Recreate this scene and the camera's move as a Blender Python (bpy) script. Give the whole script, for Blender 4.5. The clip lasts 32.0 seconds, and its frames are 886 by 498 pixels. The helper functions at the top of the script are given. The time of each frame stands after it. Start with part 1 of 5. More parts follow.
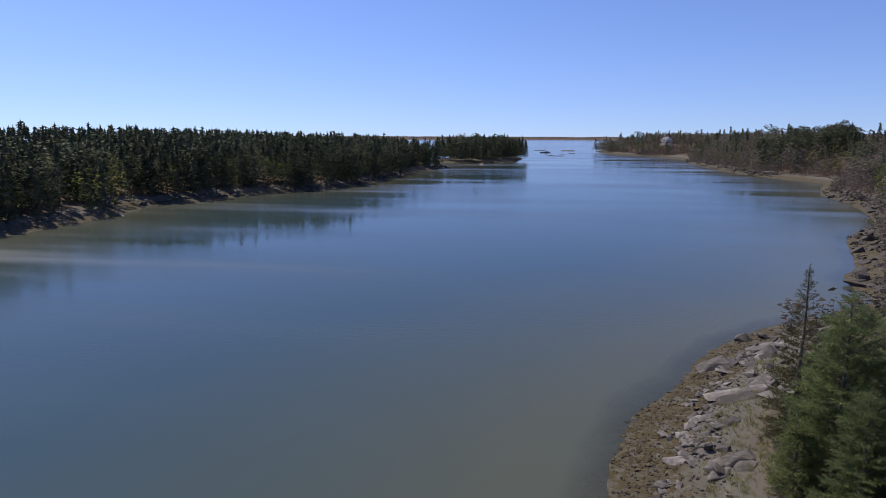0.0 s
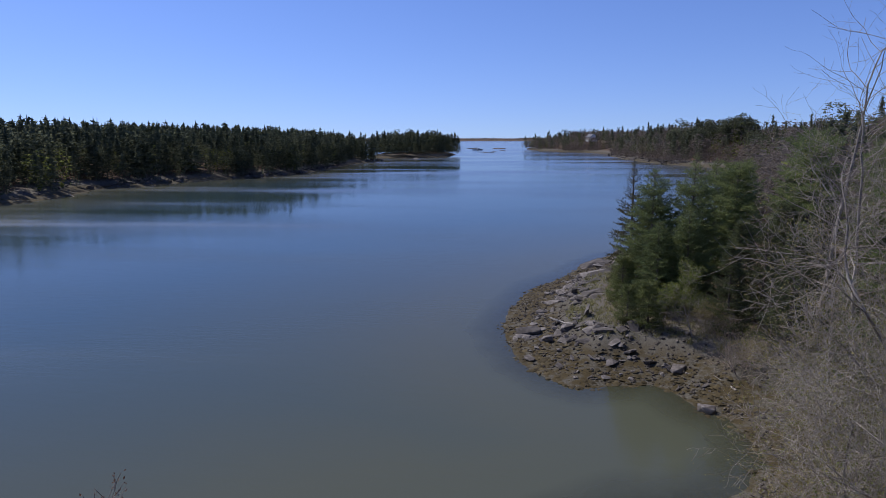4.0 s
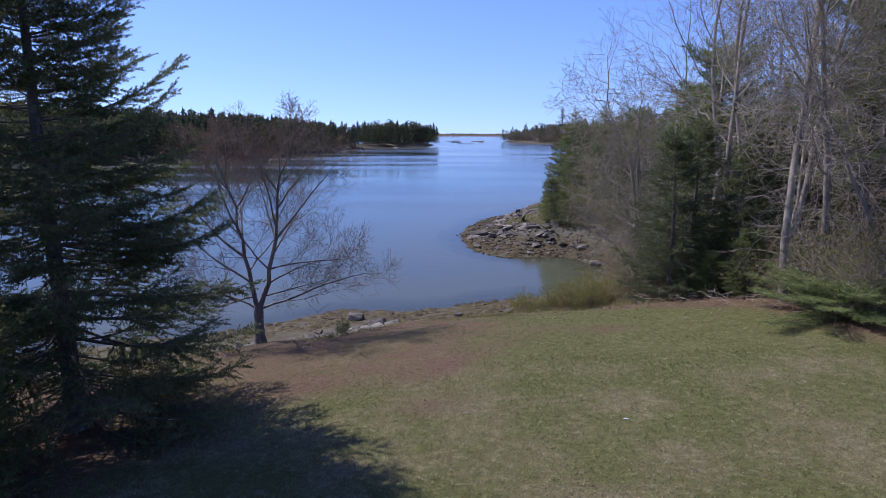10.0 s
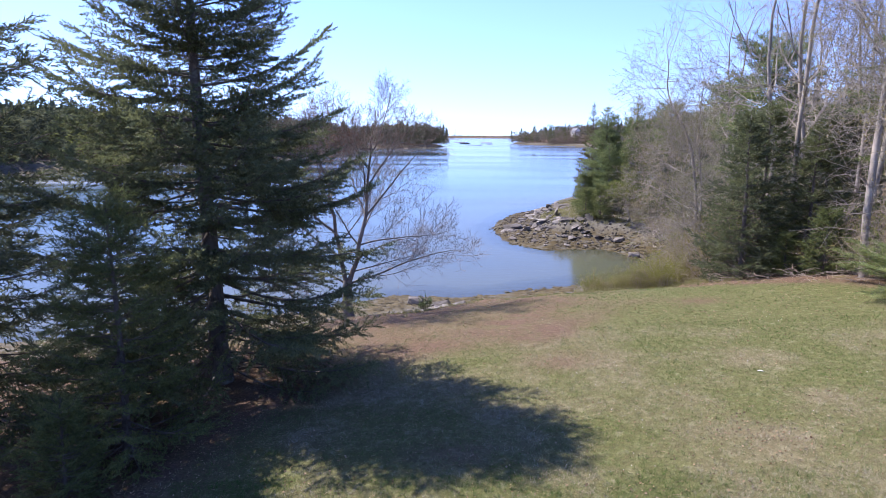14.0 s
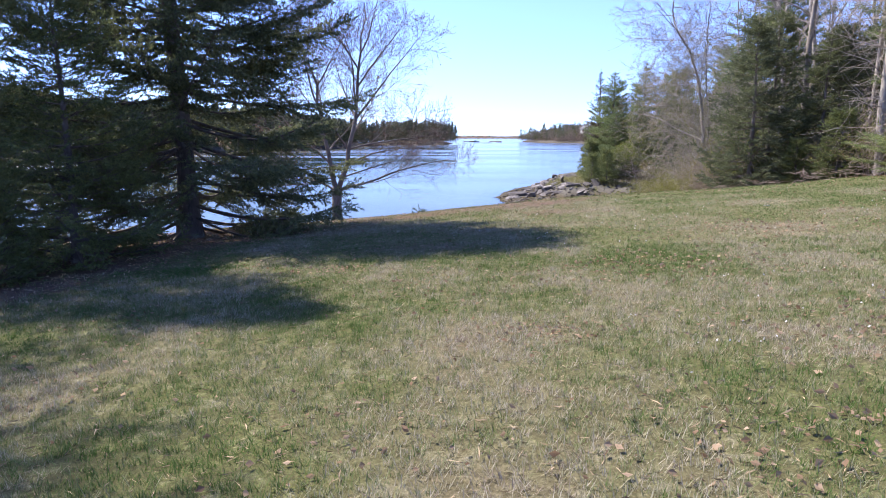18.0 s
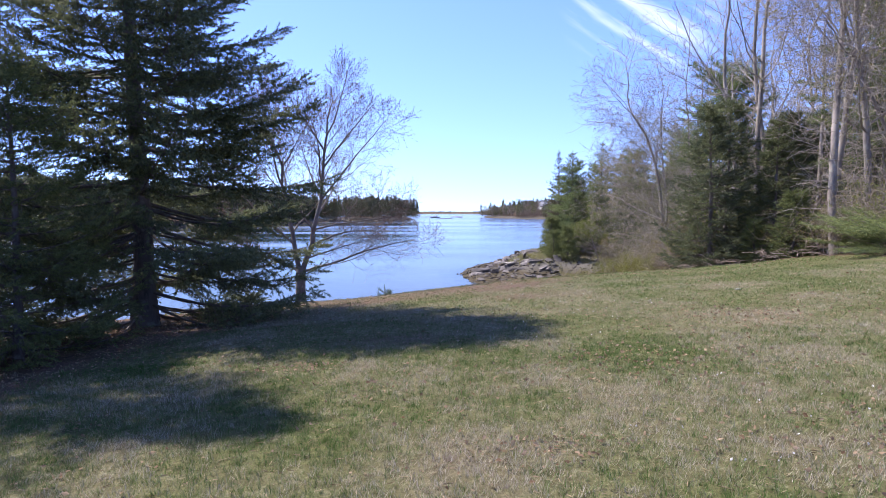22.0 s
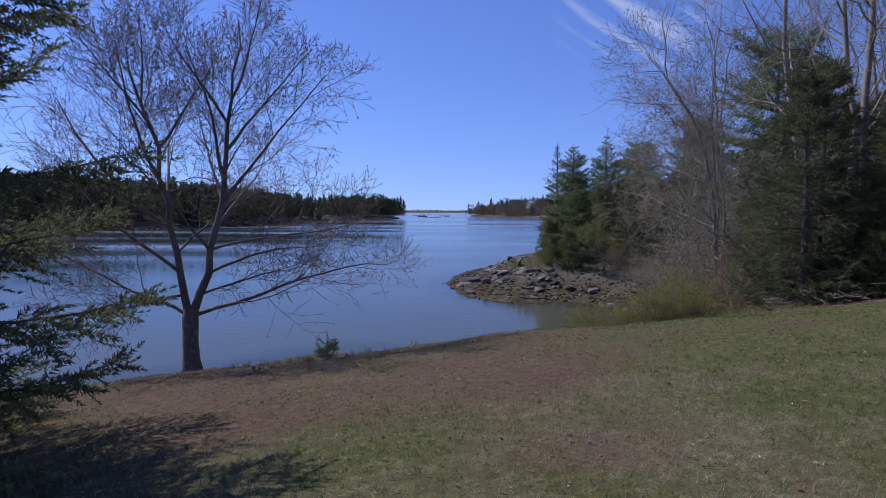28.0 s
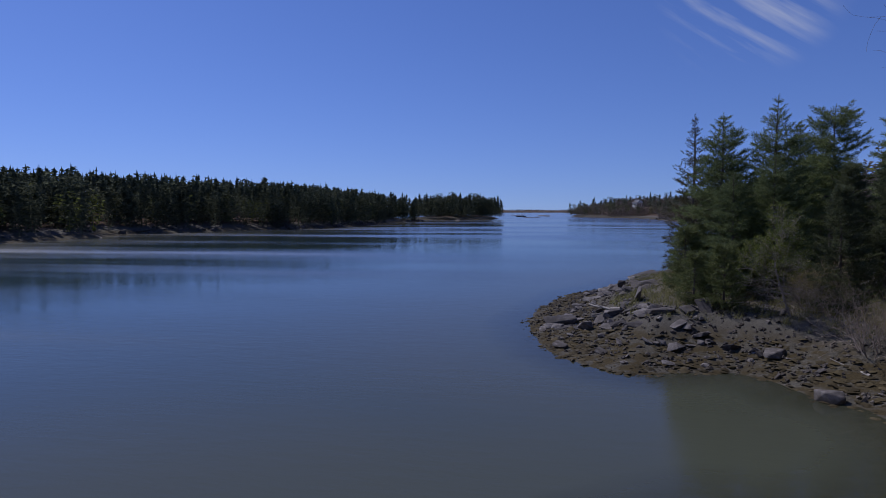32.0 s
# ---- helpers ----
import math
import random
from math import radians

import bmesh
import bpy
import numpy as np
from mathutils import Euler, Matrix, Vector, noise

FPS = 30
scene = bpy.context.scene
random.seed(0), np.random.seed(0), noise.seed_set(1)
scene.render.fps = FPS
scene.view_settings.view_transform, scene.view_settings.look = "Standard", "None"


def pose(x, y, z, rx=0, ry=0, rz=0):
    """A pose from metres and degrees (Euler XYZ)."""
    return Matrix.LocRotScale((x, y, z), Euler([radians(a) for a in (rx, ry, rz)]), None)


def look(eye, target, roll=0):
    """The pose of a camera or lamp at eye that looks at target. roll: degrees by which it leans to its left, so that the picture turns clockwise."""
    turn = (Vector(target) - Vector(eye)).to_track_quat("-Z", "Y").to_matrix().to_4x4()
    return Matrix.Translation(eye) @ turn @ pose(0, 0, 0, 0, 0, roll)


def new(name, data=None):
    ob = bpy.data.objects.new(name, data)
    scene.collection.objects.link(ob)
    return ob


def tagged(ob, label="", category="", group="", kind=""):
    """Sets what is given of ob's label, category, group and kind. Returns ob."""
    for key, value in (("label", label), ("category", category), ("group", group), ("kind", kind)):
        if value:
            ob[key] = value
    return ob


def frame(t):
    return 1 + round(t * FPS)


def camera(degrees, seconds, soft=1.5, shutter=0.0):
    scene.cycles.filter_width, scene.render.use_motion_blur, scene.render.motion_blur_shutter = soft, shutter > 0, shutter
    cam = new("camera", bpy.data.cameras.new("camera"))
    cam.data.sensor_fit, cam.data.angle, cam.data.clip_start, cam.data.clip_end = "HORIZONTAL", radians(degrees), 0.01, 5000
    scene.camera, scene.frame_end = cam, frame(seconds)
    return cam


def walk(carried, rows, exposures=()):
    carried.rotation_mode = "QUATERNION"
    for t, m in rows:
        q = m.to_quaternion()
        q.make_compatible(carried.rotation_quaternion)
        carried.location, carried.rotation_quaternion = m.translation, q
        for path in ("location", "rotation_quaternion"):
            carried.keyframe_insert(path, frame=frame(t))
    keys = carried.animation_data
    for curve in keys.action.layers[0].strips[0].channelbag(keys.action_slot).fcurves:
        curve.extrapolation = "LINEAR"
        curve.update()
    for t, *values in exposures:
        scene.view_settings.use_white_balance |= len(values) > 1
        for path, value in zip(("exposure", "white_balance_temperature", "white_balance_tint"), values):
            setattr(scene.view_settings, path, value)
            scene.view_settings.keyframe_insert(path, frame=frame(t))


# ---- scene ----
cam = camera(69.3, 32.0, soft=0.8)
PATH = [
    (0, (-2.803, 43.37, 20.541), (-3.173, 45.304, 20.191), 0.2),
    (0.5, (-2.514, 41.295, 19.966), (-2.886, 43.229, 19.618), 0.2),
    (1, (-2.21, 39.432, 19.236), (-2.566, 41.369, 18.889), 0.2),
    (1.5, (-1.922, 37.176, 18.586), (-2.262, 39.116, 18.239), 0.4),
    (2, (-1.538, 35.512, 17.713), (-1.84, 37.459, 17.369), 0.3),
    (2.5, (-1.236, 33.013, 17.231), (-1.517, 34.963, 16.886), 0.3),
    (3, (-0.938, 30.793, 16.695), (-1.182, 32.748, 16.349), 0.2),
    (3.5, (-0.694, 28.643, 15.989), (-0.9, 30.603, 15.644), -0.0),
    (5.5, (0.503, 19.323, 12.617), (0.394, 21.292, 12.283), 0.5),
    (6, (0.604, 17.176, 11.92), (0.507, 19.145, 11.582), 0.8),
    (6.5, (0.768, 15.123, 11.303), (0.672, 17.091, 10.963), 0.8),
    (7, (0.944, 13.094, 11.118), (0.845, 15.062, 10.774), 0.8),
    (7.5, (1.107, 11.749, 11.045), (1.004, 13.716, 10.698), 0.6),
    (8, (1.35, 10.925, 10.848), (1.242, 12.892, 10.499), 0.6),
    (8.5, (1.497, 10.102, 10.771), (1.386, 12.067, 10.419), 0.3),
    (9, (1.662, 9.621, 10.648), (1.549, 11.586, 10.293), 0.2),
    (9.5, (1.809, 9.679, 10.527), (1.697, 11.644, 10.172), 0.2),
    (10, (1.982, 10.057, 10.444), (1.869, 12.022, 10.091), 0.1),
    (10.5, (2.152, 10.053, 10.376), (2.038, 12.019, 10.024), 0.2),
    (11, (1.98, 9.688, 10.331), (1.869, 11.654, 9.981), 0.2),
    (11.5, (1.578, 9.087, 10.314), (1.465, 11.052, 9.965), 0.3),
    (12, (1.065, 9.01, 10.278), (0.944, 10.975, 9.93), 0.3),
    (12.5, (0.439, 9.418, 10.282), (0.315, 11.384, 9.932), 0.2),
    (13, (-0.169, 9.527, 10.274), (-0.298, 11.492, 9.924), 0.2),
    (13.5, (-0.59, 9.341, 10.168), (-0.723, 11.305, 9.819), 0.2),
    (14, (-0.773, 9.094, 9.668), (-0.905, 11.059, 9.321), 0.3),
    (14.5, (-0.741, 8.914, 9.125), (-0.875, 10.879, 8.781), 0.3),
    (16.5, (-0.347, 9.777, 7.428), (-0.504, 11.741, 7.083), 0.5),
    (17, (-0.239, 9.756, 6.961), (-0.399, 11.72, 6.618), 0.3),
    (17.5, (-0.185, 9.612, 6.539), (-0.347, 11.576, 6.194), 0.3),
    (18, (-0.213, 9.474, 6.226), (-0.375, 11.438, 5.882), 0.1),
    (18.5, (-0.269, 9.396, 6.176), (-0.43, 11.36, 5.832), 0.2),
    (19, (-0.321, 9.423, 6.2), (-0.483, 11.396, 5.916), 0.2),
    (19.5, (-0.369, 9.514, 6.256), (-0.532, 11.5, 6.089), 0.1),
    (20, (-0.417, 9.633, 6.291), (-0.578, 11.624, 6.18), 0.2),
    (20.5, (-0.419, 9.71, 6.331), (-0.524, 11.704, 6.22), 0.2),
    (21, (-0.412, 9.753, 6.357), (-0.486, 11.749, 6.246), 0.1),
    (21.5, (-0.402, 9.781, 6.378), (-0.458, 11.778, 6.267), 0.2),
    (22, (-0.408, 9.823, 6.4), (-0.453, 11.819, 6.287), 0.1),
    (22.5, (-0.424, 9.939, 6.42), (-0.463, 11.935, 6.306), 0.2),
    (23, (-0.424, 10.183, 6.443), (-0.46, 12.179, 6.328), 0.2),
    (23.5, (-0.429, 10.543, 6.465), (-0.462, 12.539, 6.349), 0.3),
    (24, (-0.433, 11.036, 6.495), (-0.46, 13.033, 6.378), 0.4),
    (24.5, (-0.419, 11.646, 6.521), (-0.442, 13.643, 6.403), 0.4),
    (25, (-0.398, 12.36, 6.516), (-0.42, 14.357, 6.399), 0.3),
    (25.5, (-0.4, 13.09, 6.515), (-0.42, 15.086, 6.396), 0.3),
    (27.5, (-0.356, 16.572, 6.631), (-0.365, 18.569, 6.515), 0.2),
    (28, (-0.272, 17.789, 6.635), (-0.278, 19.786, 6.518), 0.2),
    (28.5, (-0.183, 19.136, 6.609), (-0.189, 21.133, 6.493), 0.1),
    (29, (-0.042, 20.592, 6.573), (-0.047, 22.588, 6.456), -0.1),
    (29.5, (0.14, 22.281, 6.551), (0.135, 24.277, 6.433), -0.1),
    (30, (0.319, 24.219, 6.476), (0.314, 26.215, 6.359), -0.0),
    (30.5, (0.439, 26.411, 6.297), (0.437, 28.408, 6.178), 0.1),
    (31, (0.703, 29.421, 6.274), (0.682, 31.418, 6.152), -0.1),
    (31.5, (0.874, 32.638, 6.448), (0.758, 34.631, 6.329), -0.0),
    (32, (1.035, 36.425, 6.939), (0.719, 38.396, 6.821), 0.0),
]
EXPOSURES = [(0.0, 0.17, 6850, 12), (3.5, 0.0, 6400, 13), (6.0, -0.04, 6250, 14), (7.5, 0.06, 6300, 14), (9.0, 0.41, 6200, 16), (12.0, 0.66, 6150, 17), (14.0, 1.51, 6450, 17), (17.0, 1.82, 6650, 16), (19.0, 1.38, 6450, 15), (20.0, 1.62, 6475, 15), (21.0, 1.52, 6500, 17), (23.0, 1.25, 6350, 18), (25.5, 0.88, 6350, 17), (28.0, -0.01, 5950, 18), (30.0, -0.15, 5950, 19), (32.0, -0.65, 5830, 18)]
walk(cam, [(t, look(eye, target, roll)) for t, eye, target, roll in PATH], EXPOSURES)


# ---- world, sun ----
SUN_EL = radians(54)
SUN_DIR = Vector((-0.872 * math.cos(SUN_EL), 0.489 * math.cos(SUN_EL), math.sin(SUN_EL)))

world = bpy.data.worlds.new("sky")
scene.world = world
world.use_nodes = True
wn, wl = world.node_tree.nodes, world.node_tree.links
wn.clear()
sky = wn.new("ShaderNodeTexSky")
sky.sky_type = "NISHITA"
sky.sun_disc = False
sky.sun_elevation = SUN_EL
sky.sun_rotation = math.atan2(SUN_DIR.x, SUN_DIR.y)
sky.altitude = 0
sky.air_density, sky.dust_density, sky.ozone_density = 1.0, 0.2, 3.0
bgd = wn.new("ShaderNodeBackground")
bgd.inputs["Strength"].default_value = 0.095
wout = wn.new("ShaderNodeOutputWorld")
tint = wn.new("ShaderNodeMix")
tint.data_type, tint.blend_type = "RGBA", "MULTIPLY"
tint.inputs[0].default_value = 1.0
tint.inputs[7].default_value = (0.81, 0.92, 1.38, 1)
wl.new(sky.outputs[0], tint.inputs[6])
# thin cirrus, high up over the far side of the inlet
wtc = wn.new("ShaderNodeTexCoord")
lift = wn.new("ShaderNodeVectorMath")
lift.operation = "ADD"
lift.inputs[1].default_value = (0, 0, 0.06)
wl.new(wtc.outputs["Generated"], lift.inputs[0])
even = wn.new("ShaderNodeVectorMath")
even.operation = "NORMALIZE"
wl.new(lift.outputs[0], even.inputs[0])
wl.new(even.outputs[0], sky.inputs["Vector"])
wmap = wn.new("ShaderNodeMapping")
wmap.vector_type = "TEXTURE"
wmap.inputs["Rotation"].default_value = (0, radians(34), 0)
wmap.inputs["Scale"].default_value = (0.55, 0.55, 0.05)
wl.new(wtc.outputs["Generated"], wmap.inputs[0])
wno = wn.new("ShaderNodeTexNoise")
wno.inputs["Scale"].default_value, wno.inputs["Detail"].default_value, wno.inputs["Roughness"].default_value = 1.9, 6.0, 0.55
wl.new(wmap.outputs[0], wno.inputs["Vector"])
wmr = wn.new("ShaderNodeMapRange")
for i, x in enumerate((0.47, 0.72, 0.0, 0.65)):
    wmr.inputs[i + 1].default_value = x
wl.new(wno.outputs[0], wmr.inputs[0])
wdot = wn.new("ShaderNodeVectorMath")
wdot.operation = "DOT_PRODUCT"
wdot.inputs[1].default_value = Vector((0.29, 1.0, 0.33)).normalized()
wl.new(wtc.outputs["Generated"], wdot.inputs[0])
wup = wn.new("ShaderNodeMapRange")
wup.interpolation_type = "SMOOTHSTEP"
for i, x in enumerate((0.9915, 0.9985, 0.0, 1.0)):
    wup.inputs[i + 1].default_value = x
wl.new(wdot.outputs["Value"], wup.inputs[0])
wmu = wn.new("ShaderNodeMath")
wmu.operation = "MULTIPLY"
wl.new(wmr.outputs[0], wmu.inputs[0])
wl.new(wup.outputs[0], wmu.inputs[1])
cloud = wn.new("ShaderNodeMix")
cloud.data_type = "RGBA"
cloud.inputs[7].default_value = (7.0, 7.4, 8.2, 1)
wl.new(wmu.outputs[0], cloud.inputs[0])
wl.new(tint.outputs[2], cloud.inputs[6])
wl.new(cloud.outputs[2], bgd.inputs["Color"])
wl.new(bgd.outputs[0], wout.inputs["Surface"])

sun_data = bpy.data.lights.new("sun", "SUN")
sun_data.energy, sun_data.angle, sun_data.color = 4.2, radians(0.53), (1.0, 0.95, 0.87)
sun = new("sun", sun_data)
sun.matrix_world = look(SUN_DIR * 60, (0, 0, 0))


# ---- materials ----
def mat(name, rough=0.8, spec=0.3):
    m = bpy.data.materials.new(name)
    m.use_nodes = True
    nt = m.node_tree
    b = nt.nodes["Principled BSDF"]
    b.inputs["Roughness"].default_value = rough
    b.inputs["Specular IOR Level"].default_value = spec
    return m, nt, b


def node(nt, kind, **sets):
    n = nt.nodes.new(kind)
    for k, v in sets.items():
        if k in n.inputs:
            n.inputs[k].default_value = v
    return n


def noise_tex(nt, scale, detail=4.0, rough=0.55, vec=None):
    n = node(nt, "ShaderNodeTexNoise", Scale=scale, Detail=detail, Roughness=rough)
    if vec is not None:
        nt.links.new(vec, n.inputs["Vector"])
    return n


def ramp(nt, fac, stops):
    r = nt.nodes.new("ShaderNodeValToRGB")
    e = r.color_ramp.elements
    while len(e) < len(stops):
        e.new(0.5)
    for el, (p, c) in zip(e, stops):
        el.position, el.color = p, (*c, 1) if len(c) == 3 else c
    nt.links.new(fac, r.inputs["Fac"])
    return r


def mixc(nt, fac, a, b, mode="MIX"):
    m = nt.nodes.new("ShaderNodeMix")
    m.data_type, m.blend_type = "RGBA", mode
    for sock, v in ((m.inputs[0], fac), (m.inputs[6], a), (m.inputs[7], b)):
        if hasattr(v, "links"):
            nt.links.new(v, sock)
        elif isinstance(v, (int, float)):
            sock.default_value = v
        else:
            sock.default_value = (*v, 1)
    return m.outputs[2]


def mathn(nt, op, a, b=0.0, clamp=False):
    m = nt.nodes.new("ShaderNodeMath")
    m.operation, m.use_clamp = op, clamp
    for sock, v in zip(m.inputs, (a, b)):
        if hasattr(v, "links"):
            nt.links.new(v, sock)
        else:
            sock.default_value = v
    return m.outputs[0]


def maprange(nt, v, a, b, c=0.0, d=1.0):
    m = nt.nodes.new("ShaderNodeMapRange")
    nt.links.new(v, m.inputs[0])
    for i, x in enumerate((a, b, c, d)):
        m.inputs[i + 1].default_value = x
    return m.outputs[0]


def bump(nt, b, height, strength=0.5, dist=0.02):
    n = nt.nodes.new("ShaderNodeBump")
    n.inputs["Strength"].default_value, n.inputs["Distance"].default_value = strength, dist
    nt.links.new(height, n.inputs["Height"])
    nt.links.new(n.outputs[0], b.inputs["Normal"])
    return n


def leaf_material(name, dark, light, translucent=0.25, rough=0.6, tint_scale=0.35, spec=0.15, vary=0.55):
    """Foliage: colour varies by leaf and in large patches, with some light let through."""
    m, nt, b = mat(name, rough, spec)
    geo = nt.nodes.new("ShaderNodeNewGeometry")
    oi = nt.nodes.new("ShaderNodeObjectInfo")
    tc = nt.nodes.new("ShaderNodeTexCoord")
    big = noise_tex(nt, tint_scale, 3, 0.6, tc.outputs["Object"])
    v = mathn(nt, "ADD", mathn(nt, "MULTIPLY", geo.outputs["Random Per Island"], vary), mathn(nt, "MULTIPLY", big.outputs[0], 0.6))
    v = mathn(nt, "ADD", v, mathn(nt, "MULTIPLY", mathn(nt, "SUBTRACT", oi.outputs["Random"], 0.5), 0.25))
    r = ramp(nt, v, [(0.15, dark), (0.62, tuple((a + c) / 2 for a, c in zip(dark, light))), (0.95, light)])
    nt.links.new(r.outputs[0], b.inputs["Base Color"])
    tr = nt.nodes.new("ShaderNodeBsdfTranslucent")
    nt.links.new(r.outputs[0], tr.inputs[0])
    mx = nt.nodes.new("ShaderNodeMixShader")
    mx.inputs[0].default_value = translucent
    nt.links.new(b.outputs[0], mx.inputs[1])
    nt.links.new(tr.outputs[0], mx.inputs[2])
    nt.links.new(mx.outputs[0], nt.nodes["Material Output"].inputs[0])
    return m


def bark_material(name, dark, light, scale=6.0, lichen=0.0):
    m, nt, b = mat(name, 0.9, 0.15)
    tc = nt.nodes.new("ShaderNodeTexCoord")
    mp = node(nt, "ShaderNodeMapping")
    mp.inputs["Scale"].default_value = (1, 1, 0.25)
    nt.links.new(tc.outputs["Object"], mp.inputs[0])
    n1 = noise_tex(nt, scale * 3, 5, 0.65, mp.outputs[0])
    n2 = noise_tex(nt, 0.8, 3, 0.5, tc.outputs["Object"])
    r = ramp(nt, n1.outputs[0], [(0.3, dark), (0.7, light)])
    col = mixc(nt, maprange(nt, n2.outputs[0], 0.4, 0.7), r.outputs[0], tuple(x * 1.25 for x in light))
    if lichen:
        n3 = noise_tex(nt, scale, 4, 0.6, tc.outputs["Object"])
        col = mixc(nt, maprange(nt, n3.outputs[0], 0.55, 0.7, 0, lichen), col, (0.36, 0.38, 0.30))
    nt.links.new(col, b.inputs["Base Color"])
    bump(nt, b, n1.outputs[0], 0.6, 0.02)
    return m


M_SPRUCE = leaf_material("spruce_needles", (0.046, 0.058, 0.038), (0.19, 0.21, 0.095), 0.42)
M_FRESH = leaf_material("young_spruce_needles", (0.060, 0.080, 0.034), (0.25, 0.275, 0.10), 0.42)
M_PINE = leaf_material("pine_needles", (0.058, 0.086, 0.042), (0.265, 0.305, 0.118), 0.44)
M_YOUNG = leaf_material("young_leaves", (0.10, 0.13, 0.03), (0.28, 0.30, 0.08), 0.4)
M_BUSH = leaf_material("bush_leaves", (0.10, 0.11, 0.02), (0.29, 0.28, 0.065), 0.4)
M_BUD = leaf_material("bud_leaves", (0.10, 0.045, 0.03), (0.26, 0.14, 0.08), 0.3)
M_BLOSSOM = leaf_material("blossom", (0.5, 0.48, 0.45), (0.8, 0.78, 0.74), 0.3)
M_FARCON = leaf_material("far_conifers", (0.066, 0.076, 0.052), (0.20, 0.213, 0.13), 0.5, 0.95, 0.05, 0.0)
M_FARDEC = leaf_material("far_bare_wood", (0.15, 0.126, 0.108), (0.29, 0.25, 0.215), 0.5, 0.95, 0.03, 0.0, 0.3)
M_FARGREEN = leaf_material("far_spring_leaves", (0.085, 0.10, 0.03), (0.25, 0.27, 0.085), 0.4, 0.95, 0.03, 0.0)
M_BARK_S = bark_material("spruce_bark", (0.045, 0.036, 0.031), (0.13, 0.108, 0.092), 6, 0.35)
M_BARK_G = bark_material("grey_bark", (0.125, 0.104, 0.088), (0.31, 0.27, 0.23), 5, 0.5)
M_BARK_M = bark_material("maple_bark", (0.075, 0.062, 0.054), (0.20, 0.172, 0.15), 6, 0.5)
M_TWIG = bark_material("brush_twigs", (0.13, 0.10, 0.078), (0.33, 0.27, 0.215), 8)


def rock_material(name, c0, c1, c2):
    m, nt, b = mat(name, 0.85, 0.25)
    tc = nt.nodes.new("ShaderNodeTexCoord")
    oi = nt.nodes.new("ShaderNodeObjectInfo")
    geo = nt.nodes.new("ShaderNodeNewGeometry")
    n1 = noise_tex(nt, 2.2, 6, 0.65, tc.outputs["Object"])
    n2 = noise_tex(nt, 18, 5, 0.7, tc.outputs["Object"])
    v = mathn(nt, "ADD", n1.outputs[0], mathn(nt, "MULTIPLY", mathn(nt, "SUBTRACT", oi.outputs["Random"], 0.5), 0.45))
    r = ramp(nt, v, [(0.25, c0), (0.5, c1), (0.8, c2)])
    col = mixc(nt, maprange(nt, n2.outputs[0], 0.35, 0.7, 0.0, 0.55), r.outputs[0], tuple(x * 0.55 for x in c1))
    # weed and wet stain on what the tide reaches
    sep = nt.nodes.new("ShaderNodeSeparateXYZ")
    nt.links.new(geo.outputs["Position"], sep.inputs[0])
    tide = maprange(nt, mathn(nt, "ADD", sep.outputs[2], mathn(nt, "MULTIPLY", n1.outputs[0], 0.5)), 0.2, 0.6, 1.0, 0.0)
    col = mixc(nt, mathn(nt, "MULTIPLY", tide, 0.8), col, (0.07, 0.055, 0.035))
    nt.links.new(col, b.inputs["Base Color"])
    bump(nt, b, n2.outputs[0], 0.6, 0.03)
    return m


M_ROCK = rock_material("shore_rock", (0.052, 0.045, 0.041), (0.125, 0.109, 0.097), (0.30, 0.268, 0.24))


# ---- mesh helpers ----
def mesh_np(name, verts, faces, material=None, smooth=False):
    """A mesh from numpy arrays of vertices and of triangles or quads."""
    verts, faces = np.asarray(verts, np.float32), np.asarray(faces, np.int32)
    me = bpy.data.meshes.new(name)
    k = faces.shape[1]
    me.vertices.add(len(verts))
    me.vertices.foreach_set("co", verts.ravel())
    me.loops.add(faces.size)
    me.loops.foreach_set("vertex_index", faces.ravel())
    me.polygons.add(len(faces))
    me.polygons.foreach_set("loop_start", np.arange(0, faces.size, k, dtype=np.int32))
    me.polygons.foreach_set("loop_total", np.full(len(faces), k, np.int32))
    me.polygons.foreach_set("use_smooth", np.full(len(faces), smooth, bool))
    me.update(calc_edges=True)
    me.validate()
    if material:
        me.materials.append(material)
    return me


def part(name, me, parent, label=""):
    ob = new(name, me)
    ob.parent = parent
    if label:
        ob["label"] = label
    return ob


def empty(name, place, label, category, group="", kind=""):
    e = new(name)
    e.matrix_world = place
    return tagged(e, label, category, group, kind)


class Soup:
    """Collects vertices and faces of one mesh."""

    def __init__(self):
        self.v, self.f, self.n = [], [], 0

    def add(self, v, f):
        self.v.append(np.asarray(v, np.float32))
        self.f.append(np.asarray(f, np.int32) + self.n)
        self.n += len(v)

    def mesh(self, name, material, smooth=False):
        return mesh_np(name, np.concatenate(self.v), np.concatenate(self.f), material, smooth)


